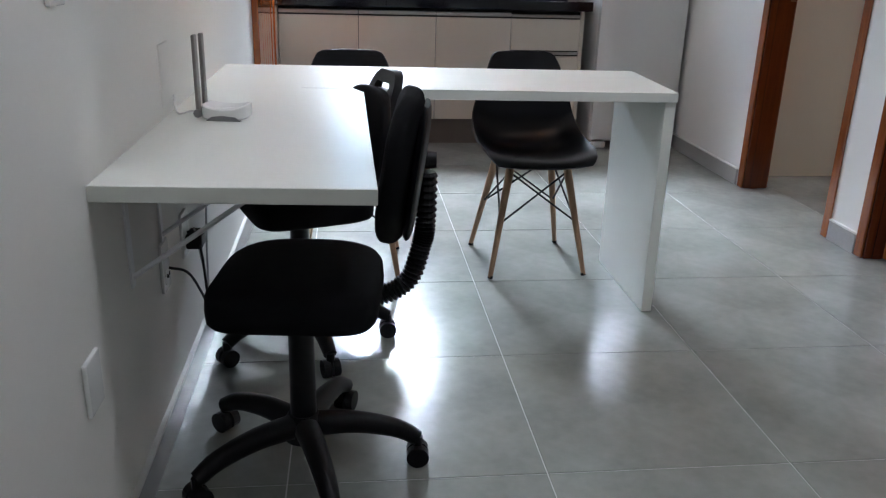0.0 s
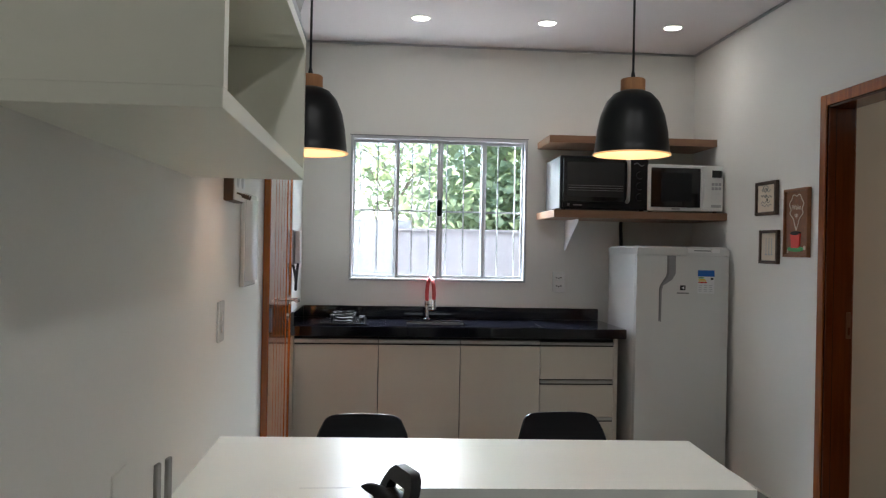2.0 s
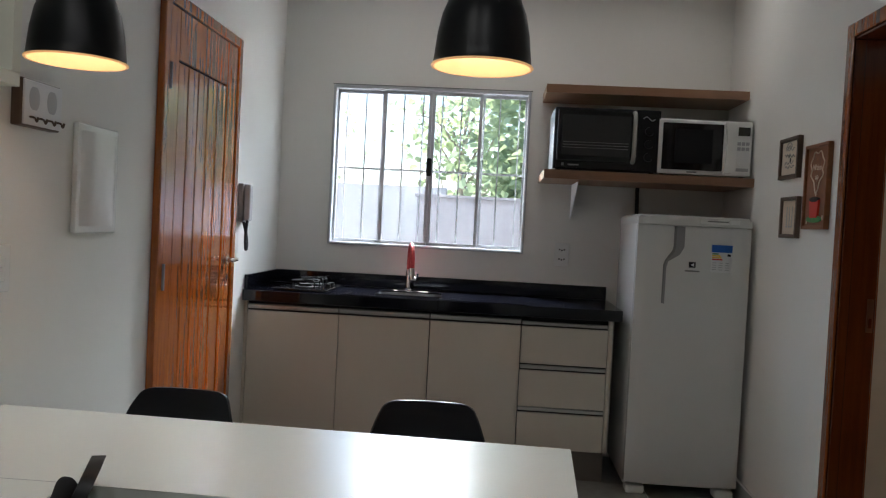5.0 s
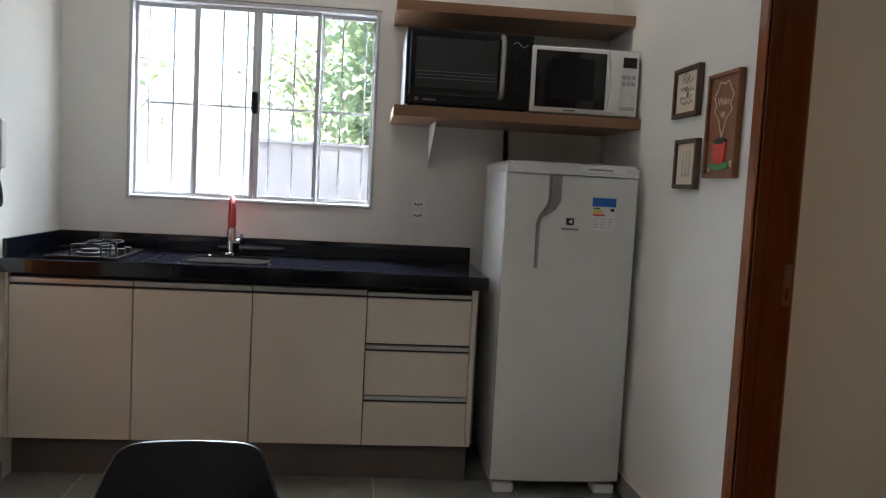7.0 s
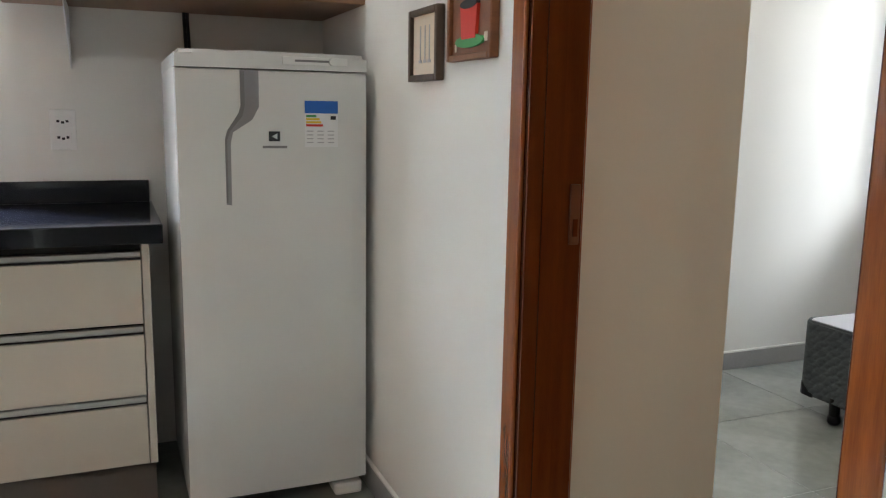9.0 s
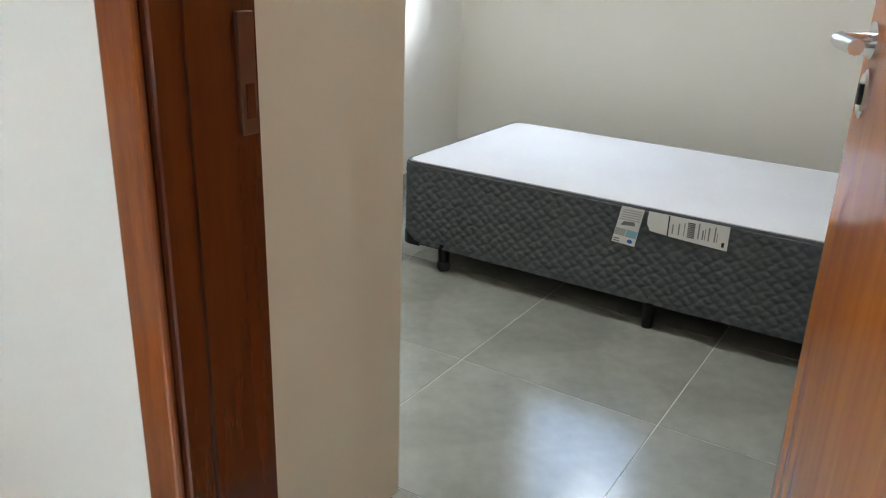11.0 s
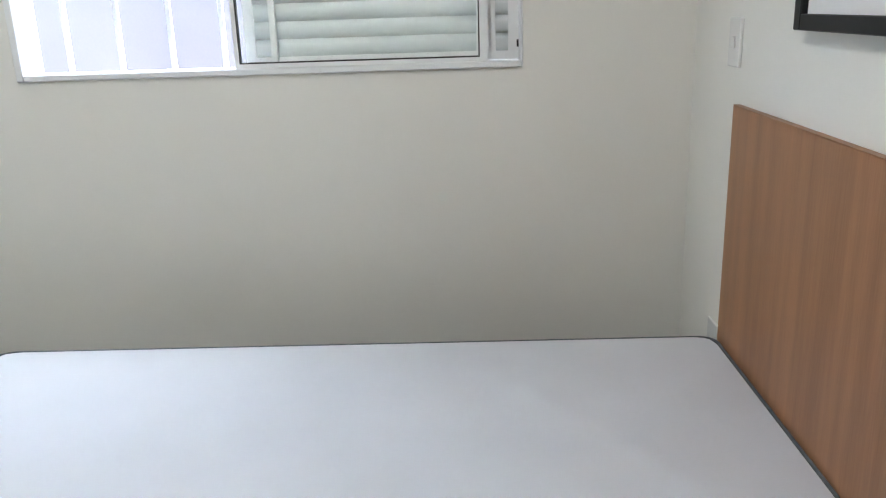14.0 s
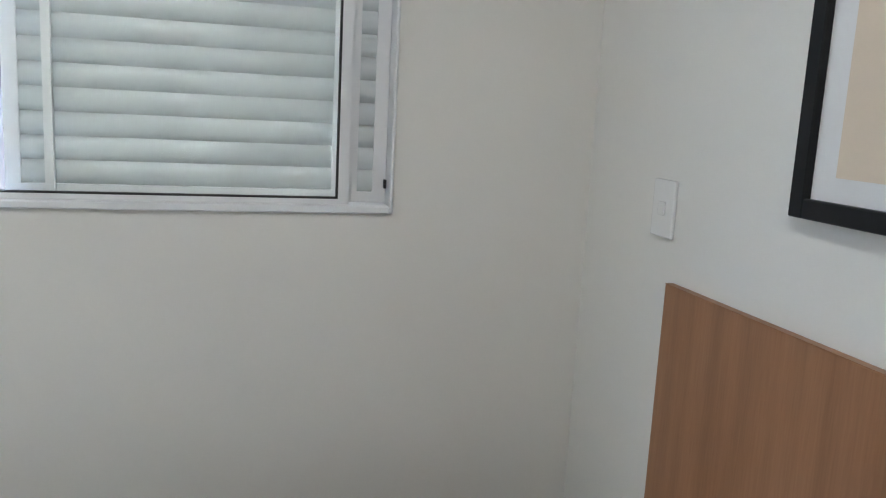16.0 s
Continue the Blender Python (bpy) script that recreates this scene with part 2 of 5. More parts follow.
def part(name, bm, material, parent=None, label="", smooth=False, local=True):
    """One mesh object; bm is in the parent thing's own axes (or the world's, where there is no parent)."""
    me = bpy.data.meshes.new(name)
    bmesh.ops.recalc_face_normals(bm, faces=bm.faces[:])
    c = Vector((0, 0, 0))
    if bm.verts:
        lo = [min(v.co[i] for v in bm.verts) for i in range(3)]
        hi = [max(v.co[i] for v in bm.verts) for i in range(3)]
        c = Vector(((lo[0] + hi[0]) / 2, (lo[1] + hi[1]) / 2, lo[2]))
        bmesh.ops.translate(bm, verts=bm.verts[:], vec=-c)
    if smooth:
        for f in bm.faces:
            f.smooth = True
        for e in bm.edges:
            if len(e.link_faces) == 2 and e.calc_face_angle(0) > radians(40):
                e.smooth = False
    bm.to_mesh(me)
    bm.free()
    me.materials.append(material)
    ob = new(name, me)
    if parent is not None:
        ob.parent = parent
        root = parent
        off = Vector((0, 0, 0))
        while root.parent is not None:
            off = off + root.location
            root = root.parent
        ob.location = c - off
    else:
        ob.location = c
    if label:
        ob["label"] = label
    return ob


def solid(name, bm, material, label, category, kind="", smooth=False, group=""):
    return tagged(part(name, bm, material, None, "", smooth), label, category, group, kind)


def B():
    return bmesh.new()


def box(bm, x0, y0, z0, x1, y1, z1, bevel=0.0, seg=2):
    m = Matrix.Translation(((x0 + x1) / 2, (y0 + y1) / 2, (z0 + z1) / 2)) @ Matrix.Diagonal((abs(x1 - x0), abs(y1 - y0), abs(z1 - z0), 1))
    r = bmesh.ops.create_cube(bm, size=1.0, matrix=m)
    if bevel:
        es = list({e for v in r["verts"] for e in v.link_edges})
        bmesh.ops.bevel(bm, geom=es, offset=bevel, segments=seg, affect="EDGES", profile=0.5)
    return bm


def cyl(bm, p0, p1, r0, r1=None, seg=20):
    p0, p1 = Vector(p0), Vector(p1)
    d = p1 - p0
    m = Matrix.Translation((p0 + p1) / 2) @ d.to_track_quat("Z", "Y").to_matrix().to_4x4()
    bmesh.ops.create_cone(bm, cap_ends=True, segments=seg, radius1=r0, radius2=r0 if r1 is None else r1, depth=d.length, matrix=m)
    return bm


def lathe(bm, prof, center=(0, 0, 0), seg=32):
    rings = []
    for r, z in prof:
        rings.append([bm.verts.new((center[0] + r * math.cos(2 * math.pi * k / seg), center[1] + r * math.sin(2 * math.pi * k / seg), center[2] + z)) for k in range(seg)])
    for a, b in zip(rings, rings[1:]):
        for k in range(seg):
            bm.faces.new((a[k], a[(k + 1) % seg], b[(k + 1) % seg], b[k]))
    return bm


def tube(bm, pts, r, seg=8, rad=None):
    pts = [Vector(p) for p in pts]
    rings = []
    side = None
    for i, p in enumerate(pts):
        d = (pts[min(i + 1, len(pts) - 1)] - pts[max(i - 1, 0)]).normalized()
        if side is None:
            side = d.orthogonal().normalized()
        side = (side - d * side.dot(d)).normalized()
        up = d.cross(side)
        q = rad[i] if rad else r
        rings.append([bm.verts.new(p + q * (math.cos(2 * math.pi * k / seg) * side + math.sin(2 * math.pi * k / seg) * up)) for k in range(seg)])
    for a, b in zip(rings, rings[1:]):
        for k in range(seg):
            bm.faces.new((a[k], a[(k + 1) % seg], b[(k + 1) % seg], b[k]))
    bm.faces.new(rings[0])
    bm.faces.new(rings[-1])
    return bm


def bend(points, n=8):
    """A smooth line through the points (Catmull-Rom)."""
    p = [Vector(a) for a in points]
    p = [2 * p[0] - p[1]] + p + [2 * p[-1] - p[-2]]
    out = []
    for i in range(1, len(p) - 2):
        for k in range(n):
            t = k / n
            out.append(0.5 * ((2 * p[i]) + (p[i + 1] - p[i - 1]) * t + (2 * p[i - 1] - 5 * p[i] + 4 * p[i + 1] - p[i + 2]) * t * t + (3 * p[i] - p[i - 1] - 3 * p[i + 1] + p[i + 2]) * t ** 3))
    out.append(p[-2])
    return out


def pillow(bm, c, size, e=0.35, seg=28, rings=16, near=None):
    """A super-ellipsoid: a rounded cushion; near: the plan's exponent on its -y half, where that is squarer."""
    def s(v, q):
        return math.copysign(abs(v) ** q, v)
    grid = []
    for i in range(1, rings):
        f = -math.pi / 2 + math.pi * i / rings
        row = []
        for k in range(seg):
            a = 2 * math.pi * k / seg
            q = near if near and math.sin(a) < 0 else e * 1.6
            row.append(bm.verts.new((c[0] + size[0] / 2 * s(math.cos(f), e) * s(math.cos(a), q), c[1] + size[1] / 2 * s(math.cos(f), e) * s(math.sin(a), q), c[2] + size[2] / 2 * s(math.sin(f), e))))
        grid.append(row)
    for a, b in zip(grid, grid[1:]):
        for k in range(seg):
            bm.faces.new((a[k], a[(k + 1) % seg], b[(k + 1) % seg], b[k]))
    bm.faces.new(grid[0])
    bm.faces.new(grid[-1])
    return bm


def turned(bm, m):
    bmesh.ops.transform(bm, matrix=m, verts=bm.verts[:])
    return bm


def plate(bm, pts, axis, a, b):
    """A flat shape (2D points) with thickness from a to b along an axis ('x': points are (y, z); 'y': (x, z); 'z': (x, y))."""
    def at(p, d):
        return {"x": (d, p[0], p[1]), "y": (p[0], d, p[1]), "z": (p[0], p[1], d)}[axis]
    lo = [bm.verts.new(at(p, a)) for p in pts]
    hi = [bm.verts.new(at(p, b)) for p in pts]
    bm.faces.new(lo)
    bm.faces.new(hi)
    k = len(pts)
    for i in range(k):
        bm.faces.new((lo[i], lo[(i + 1) % k], hi[(i + 1) % k], hi[i]))
    return bm

# ---------- structure ----------
XR, YB, ZC, XE = 2.545, 6.20, 2.655, 5.722   # kitchen's right wall, back wall, ceiling, bedroom's window wall
YS = -1.2                                    # wall behind the start
XB = 2.675                                   # bedroom face of the wall between the rooms
YH = 3.724                                   # headboard wall
KW = (0.299, 1.437, 1.138, 2.062)            # kitchen window x0 x1 z0 z1
BW = (4.213, 5.682, 1.082, 2.097)             # bedroom window y0 y1 z0 z1
T = 0.16

solid("wall_west", box(B(), -T, YS - T, 0, 0, YB + T, ZC + 0.2), M_WALL, "off-white painted plaster wall", "wall", "structure")
bm = B()
box(bm, 0, YB, 0, KW[0], YB + T, ZC + 0.2)
box(bm, KW[1], YB, 0, XE + T, YB + T, ZC + 0.2)
box(bm, KW[0], YB, 0, KW[1], YB + T, KW[2])
box(bm, KW[0], YB, KW[3], KW[1], YB + T, ZC + 0.2)
solid("wall_north", bm, M_WALL, "off-white painted wall with the kitchen window", "wall", "structure")
bm = B()
DA, DB = (3.782, 4.615, 2.065), (2.72, 3.52, 2.065)
box(bm, XR, YS, 0, XB, DB[0], ZC)
box(bm, XR, DB[1], 0, XB, DA[0], ZC)
box(bm, XR, DA[1], 0, XB, YB, ZC)
box(bm, XR, DB[0], DB[2], XB, DB[1], ZC)
box(bm, XR, DA[0], DA[2], XB, DA[1], ZC)
solid("wall_east", bm, M_WALL, "off-white painted wall with two doorways", "wall", "structure")
solid("wall_south", box(B(), 0, YS - T, 0, XB, YS, ZC), M_WALL, "off-white painted wall", "wall", "structure")
solid("wall_bedroom_south", box(B(), XB, YH - T, 0, XE, YH, ZC), M_WALL, "off-white painted wall behind the bed head", "wall", "structure")
bm = B()
box(bm, XE, YH - T, 0, XE + T, BW[0], ZC + 0.2)
box(bm, XE, BW[1], 0, XE + T, YB, ZC + 0.2)
box(bm, XE, BW[0], 0, XE + T, BW[1], BW[2])
box(bm, XE, BW[0], BW[3], XE + T, BW[1], ZC + 0.2)
solid("wall_bedroom_east", bm, M_WALL, "off-white painted wall with the bedroom window", "wall", "structure")
solid("wall_bath", box(B(), XB + 1.3, YS, 0, XB + 1.4, YH - T, ZC), M_WALL, "plain wall closing the next room", "wall", "structure")
solid("ceiling", box(B(), 0, YS, ZC, XE, YB, ZC + 0.15), M_CEIL, "smooth white plasterboard ceiling", "ceiling", "structure")
# shadow-gap strip where the ceiling meets the walls
bm = B()
for a in ((0, YB - 0.012, XR, YB), (0, YS, 0.012, YB - 0.012), (XR - 0.012, YS, XR, YB - 0.012)):
    box(bm, a[0], a[1], ZC - 0.014, a[2], a[3], ZC - 0.002)
solid("ceiling_trim", bm, M_LGREY, "thin grey shadow-gap strip under the ceiling", "trim", "structure")

floor = solid("floor", box(B(), -T, YS - T, -0.12, XE + T, YB + T, -0.0015), M_GROUT, "grey polished porcelain tile floor", "floor", "structure")

# baseboards of tile
def skirting(name, x0, y0, x1, y1):
    bm = box(B(), x0, y0, 0, x1, y1, 0.085, 0.002, 1)
    return solid(name, bm, M_SKIRT, "grey porcelain tile baseboard", "baseboard", "structure")


def trim_bead(x0, y0, x1, y1):
    return solid("trim", box(B(), x0, y0, 0.085, x1, y1, 0.092), M_WALL, "pale sealant bead on the baseboard", "trim", "structure")


for s in ((0, YS, 0.012, 4.44), (0, 5.356, 0.012, 5.60), (XR - 0.012, 4.665, XR, YB), (XR - 0.012, 3.552, XR, 3.750), (XR - 0.012, YS, XR, 2.665), (0.012, YS, XR - 0.012, YS + 0.012),
          (3.32, YB - 0.012, XE, YB), (XE - 0.012, YH, XE, YB - 0.012), (2.72, YH, XE - 0.012, YH + 0.012)):
    skirting("baseboard", *s)
    trim_bead(*s)


def door_frame(name, y0, y1, ztop, x0, x1, w, material, label):
    """Door frame in a wall along y: casings on both faces and the lining between them."""
    t = thing(name, ((x0 + x1) / 2, (y0 + y1) / 2, 0), label, "door frame", kind="structure")
    ox, oy = (x0 + x1) / 2, (y0 + y1) / 2
    hx, hy = (x1 - x0) / 2, (y1 - y0) / 2
    for sy in (-1, 1):
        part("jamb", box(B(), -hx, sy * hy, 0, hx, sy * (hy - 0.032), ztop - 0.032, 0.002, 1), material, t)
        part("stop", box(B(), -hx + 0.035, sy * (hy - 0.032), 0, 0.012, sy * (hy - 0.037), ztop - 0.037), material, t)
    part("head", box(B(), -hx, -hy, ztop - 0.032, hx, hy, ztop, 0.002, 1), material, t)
    for sx in (-1, 1):
        for sy in (-1, 1):
            part("casing", box(B(), sx * hx, sy * (hy - 0.022), 0, sx * (hx + 0.010), sy * (hy + w), ztop + w, 0.004, 2), M_CASING, t)
        part("casing", box(B(), sx * hx, -hy + 0.022, ztop - 0.022, sx * (hx + 0.0097), hy - 0.022, ztop + w, 0.004, 2), M_CASING, t)
    return t


fa = door_frame("door_frame_1", DA[0], DA[1], DA[2], XR, XB, 0.03, M_FRAME, "dark red-brown varnished wooden door frame, lining partly darkened as shade, open doorway")
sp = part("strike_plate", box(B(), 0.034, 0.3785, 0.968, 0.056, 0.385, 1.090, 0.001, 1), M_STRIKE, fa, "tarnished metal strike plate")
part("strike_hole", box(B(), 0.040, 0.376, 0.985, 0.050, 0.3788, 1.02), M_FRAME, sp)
fb = door_frame("door_frame_2", DB[0], DB[1], DB[2], XR, XB, 0.03, M_FRAME, "dark red-brown varnished wooden door frame, lining partly darkened as shade")
d2 = thing("door_2", (XB - 0.03, (DB[0] + DB[1]) / 2, 0), "closed brown varnished wooden door", "door", kind="structure")
part("leaf", box(B(), -0.035, -0.345, 0.01, 0, 0.345, 2.03, 0.003, 1), M_VARN, d2)
part("door_handle", box(B(), -0.10, 0.24, 1.0, -0.035, 0.26, 1.02, 0.006), M_CHROME, d2, "chrome handle")

# bedroom door leaf, standing open
d1 = thing("door_1", (2.690, 3.860, 0), "orange-brown varnished wooden door standing open into the bedroom", "door", kind="structure", turn=20)
part("leaf", box(B(), 0.0, -0.035, 0.012, 0.705, 0.0, 2.03, 0.003, 2), M_LEAF_DOOR, d1)
esc = part("escutcheon", lathe(B(), [(0.0001, 0.0), (0.024, 0.0), (0.024, 0.004), (0.02, 0.007), (0.0001, 0.007)], seg=24), M_CHROME, d1, "oval satin lock plate")
esc.rotation_euler = (radians(-90), 0, 0)
esc.location = (0.655, 0.0, 0.985)
esc.scale = (0.8, 1.4, 1)
part("lock_cylinder", box(B(), 0.648, 0.005, 0.970, 0.662, 0.011, 1.0, 0.003), M_BLACK, d1)
part("door_handle", tube(B(), bend([(0.655, -0.005, 1.055), (0.655, 0.040, 1.055), (0.64, 0.050, 1.055), (0.55, 0.050, 1.055)], 5), 0.010, 10), M_CHROME, d1, "chrome lever handle", True)
part("rose", cyl(B(), (0.655, -0.001, 1.055), (0.655, 0.007, 1.055), 0.025, seg=24), M_CHROME, d1)
for hz in (0.25, 1.0, 1.8):
    part("hinge", cyl(B(), (0.0, -0.041, hz), (0.0, -0.041, hz + 0.08), 0.006, seg=10), M_ALU, d1)

# front door in the left wall
fd = thing("front_door", (0.0, 4.904, 0), "closed orange-brown varnished wooden front door of vertical planks", "door", kind="structure")
part("backing", box(B(), 0.001, -0.40, 0.01, 0.008, 0.40, 2.06), M_FRAME, fd)
edges = [-0.39, -0.298, -0.193, -0.085, 0.024, 0.140, 0.262, 0.39]
for i, (a, b) in enumerate(zip(edges, edges[1:])):
    if i in (0, len(edges) - 2):
        part("stile", box(B(), 0.008, a, 0.012, 0.024, b - 0.004, 2.06, 0.003, 1), M_VARN, fd)
    else:
        top = 1.86
        part("plank", box(B(), 0.008, a, 0.012, 0.021, b - 0.006, top, 0.004, 1), M_VARN, fd)
part("top_rail", box(B(), 0.008, -0.298, 1.866, 0.023, 0.258, 2.06, 0.003, 1), M_VARN, fd)
for sy in (-1, 1):
    part("casing", box(B(), 0.0, sy * 0.398, 0, 0.030, sy * 0.446, 2.112, 0.005, 2), M_VARN, fd)
part("casing", box(B(), 0.0, -0.398, 2.064, 0.0295, 0.398, 2.112, 0.005, 2), M_VARN, fd)
part("rose", cyl(B(), (0.024, 0.335, 1.07), (0.034, 0.335, 1.07), 0.024, seg=20), M_CHROME, fd)
part("door_handle", tube(B(), bend([(0.03, 0.335, 1.07), (0.07, 0.335, 1.07), (0.078, 0.32, 1.07), (0.078, 0.225, 1.07)], 5), 0.009, 10), M_CHROME, fd, "chrome lever handle", True)
part("lock", cyl(B(), (0.024, 0.335, 0.985), (0.032, 0.335, 0.985), 0.016, seg=16), M_CHROME, fd)
for hz in (0.25, 0.98, 1.74):
    part("hinge", cyl(B(), (0.030, -0.393, hz), (0.030, -0.393, hz + 0.1), 0.007, seg=10), M_GREYP, fd)

# ---------- kitchen window ----------
kw = thing("window_1", ((KW[0] + KW[1]) / 2, YB, KW[2]), "white aluminium sliding window with four panes and security bars", "window", kind="structure")
W2, H2 = (KW[1] - KW[0]) / 2, KW[3] - KW[2]
for a in ((-W2, 0, -W2 + 0.016, H2), (W2 - 0.016, 0, W2, H2)):
    part("frame_side", box(B(), a[0], -0.012, a[1], a[2], 0.075, a[3], 0.003, 1), M_WINALU, kw)
part("frame_sill", box(B(), -W2 + 0.016, -0.012, 0, W2 - 0.016, 0.075, 0.016, 0.003, 1), M_WINALU, kw)
part("frame_head", box(B(), -W2 + 0.016, -0.012, H2 - 0.020, W2 - 0.016, 0.075, H2, 0.003, 1), M_WINALU, kw)
part("head_gap", box(B(), -W2 - 0.006, -0.006, H2 + 0.001, W2 + 0.006, 0.002, H2 + 0.006), M_GREYP, kw)
stiles = [-W2 + 0.016, -0.277, 0.005, 0.297, W2 - 0.016]
for i in range(4):
    s = part("sash", B(), M_WINALU, kw)
    x0, x1 = stiles[i] + 0.001, stiles[i + 1] - 0.001
    yy = 0.012 if i in (1, 2) else 0.044
    bm = B()
    wst = 0.018 if i in (1, 2) else 0.012
    box(bm, x0, yy, 0.017, x0 + wst, yy + 0.024, H2 - 0.021)
    box(bm, x1 - wst, yy, 0.017, x1, yy + 0.024, H2 - 0.021)
    box(bm, x0 + wst, yy, 0.017, x1 - wst, yy + 0.024, 0.036)
    box(bm, x0 + wst, yy, H2 - 0.038, x1 - wst, yy + 0.024, H2 - 0.021)
    bm.to_mesh(s.data)
    bm.free()
    g = part("pane", box(B(), x0 + wst, yy + 0.010, 0.036, x1 - wst, yy + 0.014, H2 - 0.038), M_GLASS, s)
    g.visible_shadow = False
part("latch", pillow(B(), (0.003, -0.002, 0.47), (0.034, 0.03, 0.105), 0.4, 16, 10), M_BLACK, kw, "black plastic window latch", True)
for i in range(10):
    x = -W2 + 0.06 + i * (2 * W2 - 0.12) / 9
    part("bar", box(B(), x - 0.004, 0.115, 0.0, x + 0.004, 0.125, H2), M_BARS, kw)
part("cross_bar", box(B(), -W2, 0.126, 0.448, W2, 0.132, 0.460), M_BARS, kw)

# ---------- bedroom window ----------
bw = thing("window_2", (XE, (BW[0] + BW[1]) / 2, BW[2]), "white aluminium sliding window with louvred shutter and bars, part open", "window", kind="structure")
Y2, Z2 = (BW[1] - BW[0]) / 2, BW[3] - BW[2]
for a in ((-Y2, -Y2 + 0.008), (Y2 - 0.022, Y2)):
    part("frame_side", box(B(), -0.012, a[0], 0, 0.10, a[1], Z2, 0.003, 1), M_ALUW, bw)
part("frame_sill", box(B(), -0.012, -Y2 + 0.008, 0, 0.10, Y2 - 0.022, 0.018, 0.003, 1), M_ALUW, bw)
part("frame_head", box(B(), -0.012, -Y2 + 0.008, Z2 - 0.034, 0.10, Y2 - 0.022, Z2, 0.003, 1), M_ALUW, bw)


def louvre_leaf(y0, y1, x):
    lf = part("shutter", B(), M_ALUW, bw, "white aluminium louvred shutter leaf")
    bm = B()
    box(bm, x, y0, 0.020, x + 0.022, y0 + 0.03, Z2 - 0.036)
    box(bm, x, y1 - 0.03, 0.020, x + 0.022, y1, Z2 - 0.036)
    box(bm, x, y0 + 0.03, 0.020, x + 0.022, y1 - 0.03, 0.044)
    box(bm, x, y0 + 0.03, Z2 - 0.06, x + 0.022, y1 - 0.03, Z2 - 0.036)
    bm.to_mesh(lf.data)
    bm.free()
    n = 18
    h = (Z2 - 0.104) / n
    for k in range(n):
        z = 0.044 + k * h
        sl = B()
        pts = [(x + 0.016, z - h * 0.06), (x + 0.008, z + h * 0.08), (x + 0.002, z + h * 0.30), (x + 0.001, z + h * 0.62), (x + 0.005, z + h * 0.86), (x + 0.012, z + h * 1.0), (x + 0.0135, z + h * 0.99), (x + 0.0065, z + h * 0.85), (x + 0.0025, z + h * 0.62), (x + 0.0035, z + h * 0.30), (x + 0.0095, z + h * 0.09), (x + 0.0175, z - h * 0.05)]
        plate(sl, pts, "y", y0 + 0.03, y1 - 0.03)
        part("slat", sl, M_LOUVRE, lf, smooth=True)
    return lf


OY = (BW[0] + BW[1]) / 2
louvre_leaf(4.314 - OY, 5.024 - OY, 0.066)
louvre_leaf(4.2225 - OY, 4.319 - OY, 0.040)
# glazed sash before the shutter
gs = part("sash", B(), M_ALUW, bw)
bm = B()
ya, yb, xx = 4.312 - OY, 5.044 - OY, 0.008
box(bm, xx, ya, 0.0185, xx + 0.024, ya + 0.024, Z2 - 0.036)
box(bm, xx, yb - 0.012, 0.0185, xx + 0.024, yb, Z2 - 0.036)
box(bm, xx, ya + 0.024, 0.0185, xx + 0.024, yb - 0.012, 0.030)
box(bm, xx, ya + 0.024, Z2 - 0.06, xx + 0.024, yb - 0.012, Z2 - 0.036)
bm.to_mesh(gs.data)
bm.free()
bm = B()
for q in ((ya + 0.024, 0.030, ya + 0.028, Z2 - 0.06), (yb - 0.016, 0.030, yb - 0.012, Z2 - 0.06), (ya + 0.028, 0.030, yb - 0.016, 0.034)):
    box(bm, xx + 0.001, q[0], q[1], xx + 0.016, q[2], q[3])
part("gasket", bm, M_GASKET, gs)
part("stile", box(B(), xx + 0.026, 4.925 - OY, 0.020, xx + 0.044, 4.942 - OY, Z2 - 0.036), M_ALUW, gs)
g = part("pane", box(B(), xx + 0.010, ya + 0.026, 0.032, xx + 0.014, yb - 0.014, Z2 - 0.06), M_GLASS, gs)
g.visible_shadow = False
part("latch", box(B(), 0.020, 4.224 - OY, 0.055, 0.034, 4.229 - OY, 0.075), M_BLACK, bw)
for i in range(9):
    y = -Y2 + 0.10 + i * (2 * Y2 - 0.2) / 8
    part("bar", box(B(), 0.130, y - 0.007, 0.0, 0.142, y + 0.007, Z2), M_ALUW, bw)

# ---------- garden ----------
solid("ground", box(B(), -300, -300, -0.5, 300, 400, -0.16), M_GROUND, "pale paved ground outside the house", "ground", "structure")
gw = thing("garden_wall", (3.5, 8.05, -0.16), "grey painted boundary wall with a flat coping", "wall", kind="structure")
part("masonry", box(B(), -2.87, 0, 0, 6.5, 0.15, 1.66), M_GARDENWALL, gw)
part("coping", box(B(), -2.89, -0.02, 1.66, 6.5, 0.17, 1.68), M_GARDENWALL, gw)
lw = thing("white_wall", (-1.9, 9.0, -0.16), "pale garden wall, full sun put into its paint colour", "wall", kind="structure")
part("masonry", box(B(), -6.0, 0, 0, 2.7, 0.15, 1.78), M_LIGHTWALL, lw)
sw = thing("side_wall", (7.6, 4.6, -0.16), "pale painted boundary wall beside the bedroom", "wall", kind="structure")
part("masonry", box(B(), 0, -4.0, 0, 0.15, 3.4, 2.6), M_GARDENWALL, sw)


